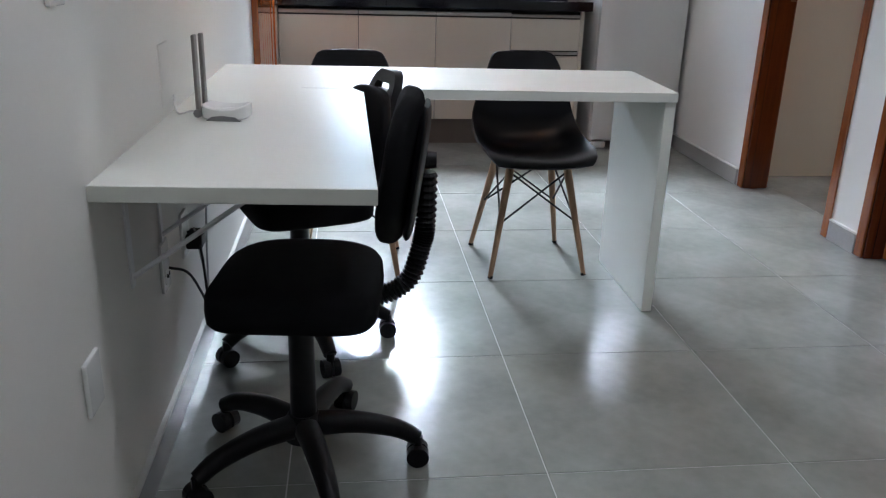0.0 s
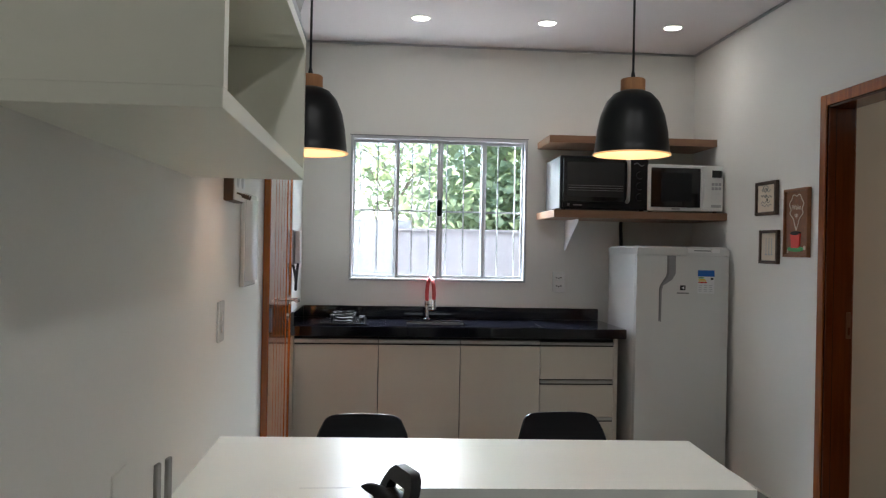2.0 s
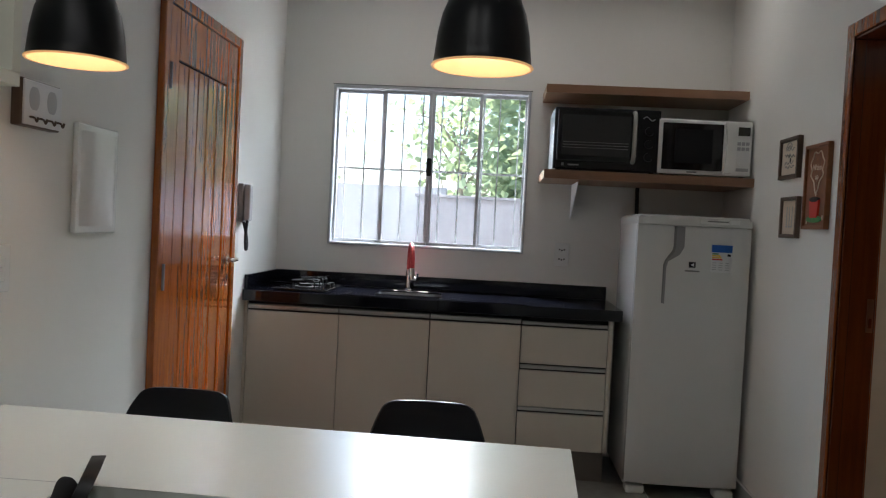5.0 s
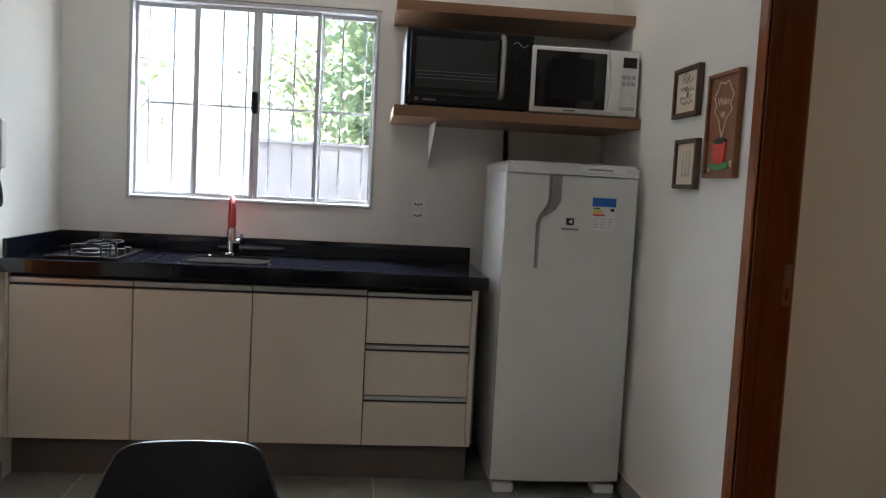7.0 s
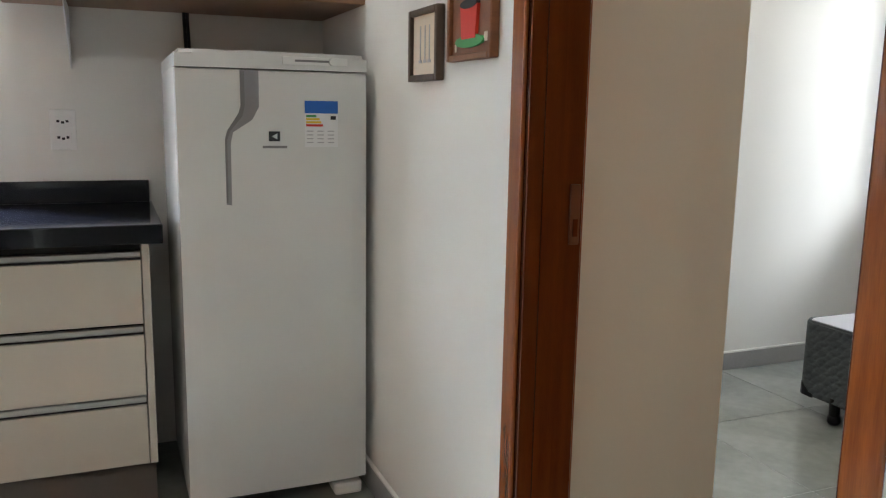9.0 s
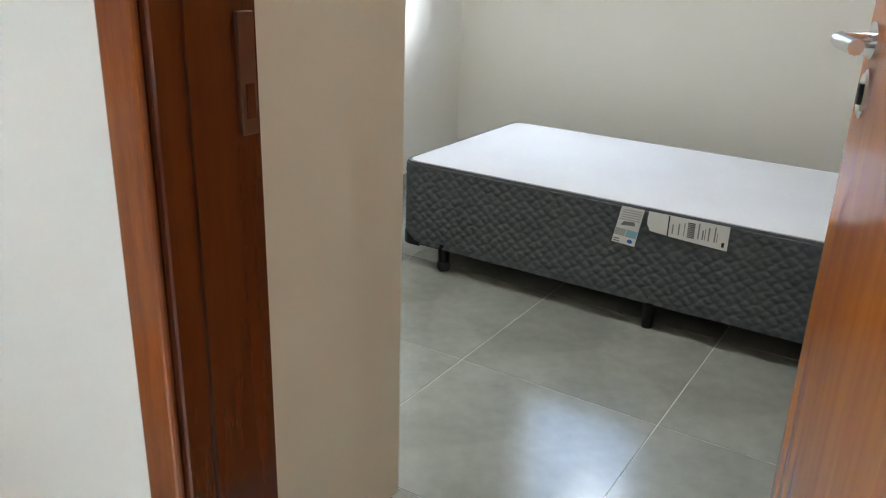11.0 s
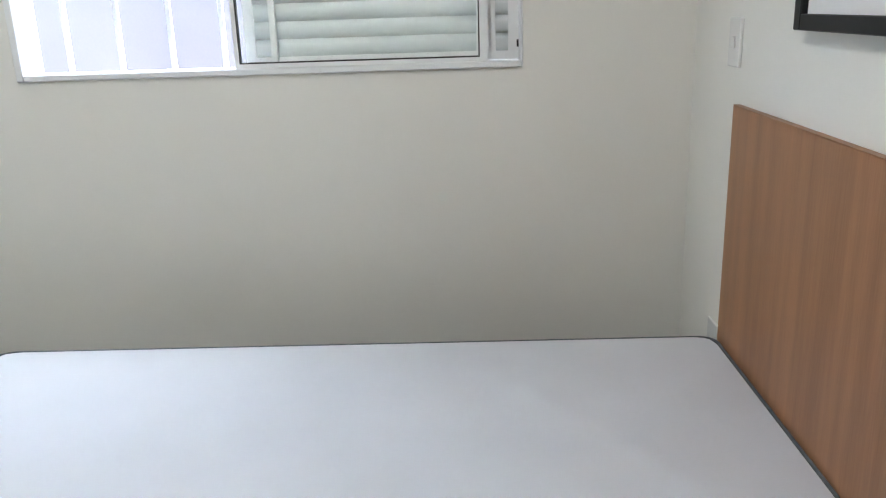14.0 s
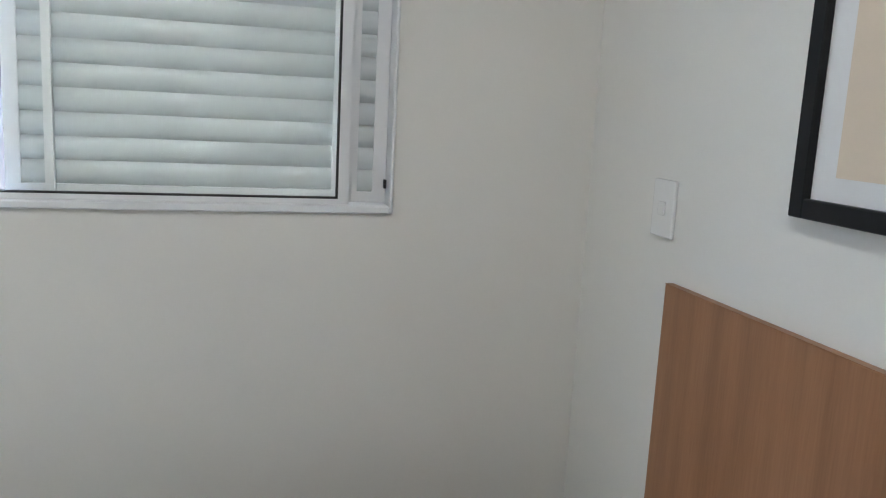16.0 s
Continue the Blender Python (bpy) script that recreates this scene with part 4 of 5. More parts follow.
part("cover", bm, M_PLASTIC, db, "curved glossy white cover", True)

kr = thing("key_rack", (0.0, 3.660, 1.487), "small dark wooden key rack with a white printed front and hooks", "key rack")
part("board", box(B(), 0.0005, -0.095, 0, 0.030, 0.095, 0.125, 0.003, 1), M_DARKWOOD, kr)
part("face", box(B(), 0.0305, -0.092, 0.004, 0.036, 0.092, 0.122, 0.002, 1), M_PAPER, kr, "white printed face")
for i in range(2):
    part("motif", pillow(B(), (0.0365, -0.045 + i * 0.085, 0.075), (0.004, 0.05, 0.065), 0.9, 16, 8), M_LGREY, kr)
for i in range(4):
    part("hook", tube(B(), bend([(0.036, -0.065 + i * 0.043, 0.025), (0.050, -0.065 + i * 0.043, 0.022), (0.056, -0.065 + i * 0.043, 0.012), (0.060, -0.065 + i * 0.043, 0.024)], 4), 0.003, 6), M_DARKWOOD, kr)

ic = thing("intercom", (0.0, 5.495, 1.245), "light grey intercom handset on the wall with coiled cord", "intercom")
part("base", box(B(), 0.0005, -0.05, 0, 0.028, 0.05, 0.19, 0.005, 2), M_GREYP, ic)
part("handset", box(B(), 0.030, -0.042, 0.004, 0.062, 0.005, 0.186, 0.009, 3), M_LGREY, ic)
part("keypad", box(B(), 0.0285, 0.012, 0.06, 0.032, 0.040, 0.13), M_GREYP, ic)
coil = bend([(0.050, -0.035, 0.010), (0.046, -0.034, -0.030), (0.040, -0.022, -0.090), (0.036, 0.004, -0.135), (0.034, 0.024, -0.120), (0.032, 0.020, -0.075), (0.024, 0.006, -0.020), (0.016, 0.004, 0.004)], 10)
part("cord", tube(B(), coil, 0.008, 10, [0.0085 if i % 2 else 0.0062 for i in range(len(coil))]), M_INK, ic, "black coiled cord", True)

ac = thing("air_conditioner", (0.0, 3.575, 2.135), "white split air conditioner unit high on the wall", "air conditioner")
bm = B()
plate(bm, [(0.0005, 0.02), (0.0005, 0.28), (0.16, 0.28), (0.195, 0.25), (0.20, 0.12), (0.175, 0.04), (0.11, 0.0), (0.03, 0.0)], "y", -0.42, 0.42)
part("body", bm, M_PLASTIC, ac)
part("louvre", turned(box(B(), -0.045, -0.36, -0.003, 0.045, 0.36, 0.003, 0.001, 1), Matrix.Translation((0.155, 0, 0.010)) @ Matrix.Rotation(radians(-30), 4, "Y")), M_PLASTIC, ac)
part("outlet", plate(B(), [(0.085, -0.004), (0.108, -0.004), (0.112, 0.004), (0.085, 0.004)], "y", -0.37, 0.37), M_INK, ac, "dark air outlet slot")

# open wall box over the desk
wb = thing("wall_box_shelf", (0.0, 2.605, 1.522), "ivory-white laminate open box shelf on the wall", "shelf")
Y0, Y1, D, H, TH = -0.570, 0.535, 0.286, 0.365, 0.028
part("bottom", box(B(), 0.0005, Y0, 0, D, Y1, TH, 0.001, 1), M_BOX, wb)
part("top", box(B(), 0.0005, Y0, H - TH, D, Y1, H, 0.001, 1), M_BOX, wb)
part("side", box(B(), 0.0005, Y0, TH, D, Y0 + TH, H - TH), M_BOX, wb)
part("side", box(B(), 0.0005, Y1 - TH, TH, D, Y1, H - TH), M_BOX, wb)
part("back", box(B(), 0.0005, Y0 + TH, TH, 0.012, Y1 - TH, H - TH), M_BOX, wb)
pbx = thing("patterned_box", (0.105, 2.315, 1.550), "dark storage box with a beige lattice pattern in the wall shelf", "box")
part("box", box(B(), -0.09, -0.18, 0, 0.09, 0.16, 0.235, 0.003, 1), M_PATTERN, pbx)
bm = B()
for r in range(9):
    for c in range(13):
        yy, zz = -0.165 + c * 0.026 + (0.013 if r % 2 else 0), 0.014 + r * 0.026
        if yy < 0.15 and zz < 0.225:
            tube(bm, [(0.0905, yy + 0.011 * math.cos(k * 0.785), zz + 0.013 * math.sin(k * 0.785)) for k in range(9)], 0.0022, 4)
for r in range(9):
    for c in range(7):
        xx, zz = -0.078 + c * 0.026 + (0.013 if r % 2 else 0), 0.014 + r * 0.026
        if xx < 0.082 and zz < 0.225:
            tube(bm, [(xx + 0.011 * math.cos(k * 0.785), 0.1605, zz + 0.013 * math.sin(k * 0.785)) for k in range(9)], 0.0022, 4)
tagged(part("lattice", bm, M_LATTICE, pbx, "beige lattice print"), kind="stuff")

# pendant lamps and downlights
def pendant(x, y, z0):
    t = thing("pendant_lamp", (x, y, z0), "black dome pendant lamp with wooden cap, lit warm", "pendant lamp", "pendant lamps over the table")
    prof = [(0.0001, 0.190), (0.034, 0.190), (0.056, 0.180), (0.078, 0.155), (0.094, 0.115), (0.103, 0.07), (0.107, 0.03), (0.110, 0.004), (0.113, 0.0)]
    part("shade", lathe(B(), prof, seg=48), M_PEND, t, "black enamel shade", True)
    part("shade_lining", lathe(B(), [(max(0.0001, r - 0.003), max(0.0005, z - 0.003)) for r, z in prof[:-1]], seg=48), M_GOLD, t, "warm golden lining with added lamplight glow", True)
    part("rim", lathe(B(), [(0.1135, -0.001), (0.1145, 0.001), (0.1135, 0.003), (0.108, 0.002), (0.108, -0.001), (0.1135, -0.001)], seg=48), M_GOLD, t, "golden rim with added lamplight glow")
    part("cap", lathe(B(), [(0.0001, 0.189), (0.034, 0.189), (0.036, 0.192), (0.036, 0.222), (0.033, 0.225), (0.0001, 0.225)], seg=32), M_CAP, t, "turned wooden cap", True)
    part("cord", cyl(B(), (0, 0, 0.224), (0, 0, ZC - z0 - 0.02), 0.0035, seg=8), M_INK, t)
    part("cord_grip", cyl(B(), (0, 0, 0.224), (0, 0, 0.245), 0.008, 0.005, 12), M_INK, t)
    part("ceiling_rose", lathe(B(), [(0.0001, ZC - z0 - 0.025), (0.04, ZC - z0 - 0.025), (0.045, ZC - z0 - 0.0005), (0.0001, ZC - z0 - 0.0005)], seg=24), M_PEND, t)
    part("bulb", pillow(B(), (0, 0, 0.135), (0.05, 0.05, 0.07), 1.0, 16, 10), M_BULB, t, "lit bulb", True)
    return t


pendant(1.226, 3.345, 1.637)
pendant(0.278, 3.375, 1.620)


def downlight(x, y):
    t = thing("downlight", (x, y, ZC), "round white recessed LED downlight, lit", "downlight", "ceiling downlights")
    part("ring", lathe(B(), [(0.048, -0.001), (0.049, -0.006), (0.058, -0.004), (0.060, -0.0005), (0.048, -0.001)], seg=32), M_PLASTIC, t)
    part("diffuser", lathe(B(), [(0.0001, -0.004), (0.047, -0.004), (0.047, -0.0006), (0.0001, -0.0006)], seg=32), M_LED, t)
    return t


dl = downlight(*DOWN[0])
# the discs over the desk are unseen additions at the fill lamps
for dx, dy in DOWN[1:] + [d[:2] for d in DESK_FILL]:
    copy_thing(dl, pose(dx, dy, ZC))
# unseen disc added where the bedroom fill lamp hangs
copy_thing(dl, pose(4.0, 4.9, ZC))

# pictures on the right wall
def wall_picture(y0, y1, z0, z1, w, frame_mat, face_mat, label):
    t = thing("wall_picture", (XR, (y0 + y1) / 2, z0), label, "picture", "pictures by the doorway")
    h, d = (y1 - y0) / 2, z1 - z0
    for a in ((-h, 0, -h + w, d), (h - w, 0, h, d), (-h + w, 0, h - w, w), (-h + w, d - w, h - w, d)):
        part("frame", box(B(), -0.022, a[0], a[1], -0.0005, a[2], a[3], 0.002, 1), frame_mat, t)
    part("print", box(B(), -0.012, -h + w, w, -0.0006, h - w, d - w), face_mat, t)
    return t


t1 = wall_picture(5.036, 5.266, 1.558, 1.738, 0.018, M_DARKWOOD, M_CREAMP, "small framed print with fine dark line drawing, dark wood frame")
for i, (a, b, z) in enumerate(((-0.055, 0.050, 0.052), (-0.040, 0.062, 0.070), (-0.060, 0.020, 0.098), (-0.010, 0.060, 0.104), (-0.050, 0.045, 0.128), (-0.020, 0.055, 0.140))):
    wave = [(-0.013, a + (b - a) * k / 12, z + 0.006 * math.sin(k * 1.3 + i * 1.7)) for k in range(13)]
    part("drawing", tube(B(), wave, 0.0016, 5), M_GREYP, t1)
part("drawing", pillow(B(), (-0.013, -0.008, 0.082), (0.003, 0.016, 0.020), 0.9, 12, 8), M_INK, t1)
part("drawing", tube(B(), [(-0.013, 0.010 + 0.026 * math.cos(k * 0.3), 0.146 + 0.012 * math.sin(k * 0.3)) for k in range(15)], 0.0016, 5), M_GREYP, t1)
t2 = wall_picture(5.014, 5.212, 1.302, 1.479, 0.016, M_DARKWOOD, M_CREAMP, "small framed print with thin line drawing, dark wood frame")
for a in (-0.03, 0.0, 0.032):
    part("drawing", box(B(), -0.0135, a - 0.0025, 0.045, -0.0122, a + 0.0025, 0.135), M_LGREY, t2)
    part("drawing", box(B(), -0.0135, a - 0.010, 0.045, -0.0122, a + 0.010, 0.052), M_LGREY, t2)
t3 = wall_picture(4.719, 4.952, 1.340, 1.679, 0.014, M_PICWOOD, M_PICWOOD, "brown wooden sign with a red coffee cup and white steam lettering")
part("cup", plate(B(), [(-0.045, 0.115), (0.045, 0.115), (0.036, 0.045), (-0.036, 0.045)], "x", -0.020, -0.0125), M_RED, t3, "red painted cup")
part("coffee", plate(B(), [(0.045 * math.cos(k * 0.524), 0.118 + 0.010 * math.sin(k * 0.524)) for k in range(12)], "x", -0.021, -0.0125), M_INK, t3)
part("saucer", plate(B(), [(0.075 * math.cos(k * 0.524), 0.040 + 0.014 * math.sin(k * 0.524)) for k in range(12)], "x", -0.0185, -0.0125), M_GREEN, t3, "green painted saucer")
bm = B()
for sg in (-1, 1):
    tube(bm, bend([(-0.0135, 0.0, 0.132), (-0.0135, sg * 0.018, 0.165), (-0.0135, sg * 0.030, 0.190), (-0.0135, sg * 0.062, 0.215), (-0.0135, sg * 0.052, 0.235), (-0.0135, sg * 0.068, 0.262), (-0.0135, sg * 0.048, 0.285), (-0.0135, sg * 0.030, 0.308), (-0.0135, 0.0, 0.300)], 5), 0.0025, 6)
part("steam", bm, M_CREAMP, t3, "cream painted steam")
for a in (-0.085, -0.075, 0.08):
    part("bean", pillow(B(), (-0.0135, a, 0.045 if a < 0 else 0.03), (0.004, 0.014, 0.022), 0.9, 10, 6), M_CREAMP, t3)

# ---------- desk, table and what stands there ----------
dk = thing("desk", (0.0, 2.5, 0.0), "white laminate wall desk joined to a table with panel leg", "desk")
bm = B()
plate(bm, [(0.0005, -0.575), (0.490, -0.605), (0.482, 0.530), (1.463, 0.500), (1.489, 1.026), (0.0005, 1.085)], "z", 0.718, 0.748)
es = [e for e in bm.edges if abs(e.verts[0].co.z - e.verts[1].co.z) < 1e-4]
bmesh.ops.bevel(bm, geom=es, offset=0.0015, segments=1, affect="EDGES")
part("tabletop", bm, M_WHITE, dk)
part("panel_leg", box(B(), 1.428, 0.512, 0.0, 1.463, 1.015, 0.7175, 0.0015, 1), M_WHITE, dk)
part("joint_line", box(B(), 0.30, 0.5305, 0.7480, 0.481, 0.532, 0.7486), M_LGREY, dk)
for by in (-0.37, -0.10, 0.25, 0.80):
    br = part("bracket", B(), M_ALUW, dk, "white steel shelf bracket")
    bm = B()
    box(bm, 0.001, by - 0.012, 0.48, 0.006, by + 0.012, 0.717)
    box(bm, 0.006, by - 0.012, 0.712, 0.34, by + 0.012, 0.717)
    tube(bm, [(0.004, by, 0.50), (0.31, by, 0.712)], 0.006, 6)
    bm.to_mesh(br.data)
    bm.free()

rt = thing("router", (0.150, 2.545, 0.748), "white wireless router with two grey antennas on the desk", "router", turn=-8)
bm = B()
pillow(bm, (0.0, 0.0, 0.017), (0.108, 0.095, 0.030), 0.28, 32, 10)
for v in bm.verts:
    v.co.z += 0.014 * (v.co.x / 0.06) ** 2 - 0.004 if v.co.z > 0.02 else 0.0
part("body", bm, M_PLASTIC, rt, smooth=True)
part("foot_arch", plate(B(), [(-0.04, 0.0), (0.045, 0.0), (0.03, 0.010), (0.0, 0.013), (-0.025, 0.010)], "y", -0.0490, -0.040), M_GREYP, rt)
for ax, ay in ((-0.062, -0.024), (-0.060, 0.022)):
    an = part("antenna", box(B(), ax - 0.004, ay - 0.010, 0.012, ax + 0.004, ay + 0.010, 0.195, 0.002, 1), M_ANT, rt, "grey blade antenna")
    part("hinge", cyl(B(), (ax, ay - 0.011, 0.014), (ax, ay + 0.011, 0.014), 0.010, seg=12), M_GREYP, an)
solid("cable", tube(B(), bend([(0.085, 2.57, 0.762), (0.05, 2.60, 0.7535), (0.025, 2.58, 0.754), (0.012, 2.62, 0.79)], 6), 0.003, 6), M_PLASTIC, "thin white network cable on the desk", "cable", smooth=True)
solid("cable", tube(B(), bend([(0.014, 2.395, 0.42), (0.06, 2.40, 0.40), (0.10, 2.42, 0.30), (0.13, 2.44, 0.26), (0.09, 2.47, 0.27), (0.05, 2.60, 0.40), (0.014, 2.635, 0.43)], 8), 0.0035, 6), M_INK, "black power cable hanging under the desk", "cable", smooth=True)
solid("cable", tube(B(), bend([(0.03, 2.64, 0.44), (0.05, 2.62, 0.34), (0.07, 2.56, 0.30), (0.05, 2.70, 0.40), (0.04, 2.82, 0.55)], 8), 0.003, 6), M_LGREY, "pale cable hanging under the desk", "cable", smooth=True)
solid("power_adapter", box(B(), 0.013, 2.60, 0.39, 0.055, 2.67, 0.43, 0.006, 2), M_BLACK, "black power adapter plugged in under the desk", "adapter")


def shell_chair(x, y, turn):
    t = thing("dining_chair", (x, y, 0), "black moulded shell chair with slim wooden legs under the table", "chair", "chairs at the table", turn=turn)
    prof = [(-0.235, 0.425, 0.172), (-0.215, 0.440, 0.197), (-0.16, 0.447, 0.210), (-0.08, 0.438, 0.215), (0.0, 0.430, 0.216), (0.08, 0.436, 0.214), (0.135, 0.462, 0.209), (0.172, 0.515, 0.197), (0.192, 0.59, 0.177), (0.205, 0.656, 0.158), (0.216, 0.712, 0.144), (0.224, 0.746, 0.134), (0.228, 0.769, 0.126), (0.230, 0.782, 0.113), (0.231, 0.789, 0.092), (0.2312, 0.791, 0.050)]
    prof = [tuple(p) for p in bend([(a, b, c) for a, b, c in prof], 2)]
    n = 18
    bm = B()
    rows = []
    for i, (py, pz, hw) in enumerate(prof):
        f = i / (len(prof) - 1)
        row = []
        for k in range(n + 1):
            u = -1 + 2 * k / n
            curl = abs(u) ** 3
            sidez = 0.075 * curl * math.exp(-((f - 0.42) / 0.26) ** 2)
            sidey = -0.060 * (abs(u) * hw / 0.17) ** 2.5 * min(1.0, (f - 0.45) / 0.2) if f > 0.45 else 0.0
            front = 0.03 * abs(u) ** 2.5 if f < 0.15 else 0.0
            row.append(bm.verts.new((u * hw, py + sidey + front, pz + sidez)))
        rows.append(row)
    for a, b in zip(rows, rows[1:]):
        for k in range(n):
            bm.faces.new((a[k], a[k + 1], b[k + 1], b[k]))
    bmesh.ops.recalc_face_normals(bm, faces=bm.faces[:])
    bmesh.ops.solidify(bm, geom=bm.faces[:], thickness=0.008)
    part("shell", bm, M_SHELL, t, smooth=True)
    tops = {}
    for sx in (-1, 1):
        for sy in (-1, 1):
            p0, p1 = (sx * 0.105, sy * 0.105 - 0.01, 0.425), (sx * 0.182, sy * 0.192, 0.0)
            tops[(sx, sy)] = (Vector(p0), Vector(p1))
            lg = part("leg", cyl(B(), (p1[0], p1[1], 0.004), p0, 0.009, 0.016, 14), M_LEGWOOD, t, "slim beech wood leg", True)
            part("leg_tip", cyl(B(), p1, (p1[0] - 0.002 * sx, p1[1] - 0.002 * sy, 0.010), 0.010, seg=12), M_BLACK, lg)

    def at(k, f):
        return tops[k][0].lerp(tops[k][1], f)
    ks = [(-1, -1), (1, -1), (1, 1), (-1, 1)]
    for i in range(4):
        a, b = ks[i], ks[(i + 1) % 4]
        part("brace", tube(B(), [at(a, 0.08), at(b, 0.52)], 0.004, 6), M_BLACK, t)
        part("brace", tube(B(), [at(b, 0.08), at(a, 0.52)], 0.004, 6), M_BLACK, t)
        part("bracket", cyl(B(), at(a, 0.0) + Vector((0, 0, 0.012)), at(a, 0.08), 0.011, seg=10), M_BLACK, t)
    return t


c1 = shell_chair(1.128, 3.540, 3)
copy_thing(c1, pose(0.438, 3.497, 0, 0, 0, -2))


def office_chair(x, y, turn, label, hole, star, dz):
    """Faces -x in its own axes; five-star base with castors."""
    t = thing("office_chair", (x, y, 0), label, "office chair", "office chairs at the desk", turn=turn)
    part("hub", lathe(B(), [(0.0001, 0.075), (0.045, 0.075), (0.045, 0.12), (0.034, 0.14), (0.0001, 0.14)], seg=24), M_BLACK, t, smooth=True)
    part("column", cyl(B(), (0, 0, 0.12), (0, 0, 0.40), 0.030, 0.028, 20), M_BLACK, t, smooth=True)
    part("gas_lift", cyl(B(), (0, 0, 0.36), (0, 0, 0.44), 0.014, seg=16), M_CHROME, t)
    for k in range(5):
        a = radians(72 * k + star)
        c, s = math.cos(a), math.sin(a)
        arm = part("base_arm", tube(B(), bend([(0.02 * c, 0.02 * s, 0.11), (0.12 * c, 0.12 * s, 0.112), (0.21 * c, 0.21 * s, 0.095), (0.262 * c, 0.262 * s, 0.068)], 4), 0.02, 10, [0.030 - 0.0009 * i for i in range(13)]), M_BLACK, t, smooth=True)
        cs = part("castor", B(), M_BLACK, t, "black twin castor")
        bm = B()
        for side in (-1, 1):
            ox, oy = -s * 0.014 * side, c * 0.014 * side
            cyl(bm, (0.262 * c + ox * 1.7, 0.262 * s + oy * 1.7, 0.026), (0.262 * c + ox * 0.25, 0.262 * s + oy * 0.25, 0.026), 0.026, 0.026, 18)
        cyl(bm, (0.262 * c, 0.262 * s, 0.03), (0.262 * c, 0.262 * s, 0.072), 0.012, seg=10)
        bm.to_mesh(cs.data)
        bm.free()
    part("mechanism", box(B(), -0.09, -0.07, 0.415, 0.16, 0.07, 0.440, 0.006, 2), M_BLACK, t)
    part("lever", tube(B(), [(0.02, 0.06, 0.425), (0.03, 0.19, 0.42)], 0.006, 8), M_BLACK, t)
    bm = pillow(B(), (0.006, -0.004, 0.458), (0.350, 0.400, 0.095), 0.42, 48, 14, 0.34)
    part("seat", bm, M_FABRIC, t, "black cloth seat cushion", True)
    part("seat_shell", pillow(B(), (0.006, 0, 0.436), (0.33, 0.37, 0.03), 0.4, 32, 8), M_BLACK, t, smooth=True)
    bm = pillow(B(), (0, 0, 0), (0.06, 0.35, 0.31), 0.5, 30, 18)
    for v in bm.verts:
        v.co.x -= 0.10 * (v.co.y / 0.2) ** 2 * 0.35
        v.co.y *= 1.0 - 0.15 * max(0, v.co.z / 0.16) - 0.40 * max(0, -v.co.z / 0.16) ** 2
    turned(bm, Matrix.Translation((0.222, 0, 0.722 + dz)) @ Matrix.Rotation(radians(8), 4, "Y"))
    part("backrest", bm, M_FABRIC, t, "black padded backrest", True)
    bm = pillow(B(), (0, 0, 0), (0.03, 0.26, 0.28), 0.6, 28, 12)
    turned(bm, Matrix.Translation((0.250, 0, 0.715 + dz)) @ Matrix.Rotation(radians(8), 4, "Y"))
    part("back_shell", bm, M_BLACK, t, smooth=True)
    if hole:
        def top(y, z, d):
            return (0.262 + 0.42 * (z - 0.74) + d, y, z)
        rows = [(0.690, 0.098), (0.735, 0.096), (0.775, 0.086), (0.800, 0.070), (0.814, 0.046)]
        outer = [(-w, z) for z, w in rows] + [(w, z) for z, w in reversed(rows)]
        hole = [(-0.050, 0.758), (-0.054, 0.768), (-0.046, 0.780), (0.046, 0.780), (0.054, 0.768), (0.050, 0.758)]
        bm = B()
        loops = []
        for d in (-0.013, 0.013):
            loops.append(([bm.verts.new(top(y, z, d)) for y, z in outer], [bm.verts.new(top(y, z, d)) for y, z in hole]))
        for o, h in loops:
            pairs = [(0, 0), (1, 0), (2, 1), (3, 2), (4, 2), (5, 3), (6, 3), (7, 4), (8, 5), (9, 5)]
            for (a, b), (c, e) in zip(pairs, pairs[1:] + pairs[:1]):
                bm.faces.new([o[a], o[c], h[e], h[b]] if b != e else [o[a], o[c], h[b]])
        for o, h in zip(*loops):
            for k in range(len(o)):
                bm.faces.new((o[k], o[(k + 1) % len(o)], h[(k + 1) % len(o)], h[k]))
        rim = [e for e in bm.edges if e.calc_face_angle(0) > 1.0]
        bmesh.ops.bevel(bm, geom=rim, offset=0.006, segments=2, affect="EDGES")
        part("grab_loop", bm, M_BLACK, t, "black moulded grab handle with a slot", True)
    path = bend([(0.10, 0, 0.425), (0.17, 0, 0.43), (0.235, 0, 0.47), (0.262, 0, 0.55), (0.270, 0, 0.60), (0.272, 0, 0.71 + dz)], 16)
    part("bellows", tube(B(), path, 0.02, 12, [0.023 if i % 2 else 0.017 for i in range(len(path))]), M_BLACK, t, "ribbed black bellows over the back support")
    part("back_knob", cyl(B(), (0.262, 0, 0.735 + dz), (0.290, 0, 0.735 + dz), 0.020, 0.016, 16), M_BLACK, t, smooth=True)
    return t


office_chair(0.330, 2.195, -6, "black cloth office chair on a five-star castor base, pushed in", False, 3, 0.0)
office_chair(0.290, 2.863, 20, "black office chair with a grab loop in its backrest, pushed in", True, -18, -0.110)

# ---------- bedroom ----------
wd = thing("wardrobe", (XB, 4.845, 0), "tall cream laminate wardrobe beside the bedroom door", "wardrobe")
part("side_panel", box(B(), 0.001, 0, 0, 0.630, 0.018, 2.40, 0.001, 1), M_WARD, wd)
part("body", box(B(), 0.001, 0.0185, 0.0, 0.610, 1.340, 2.40), M_WARD, wd)
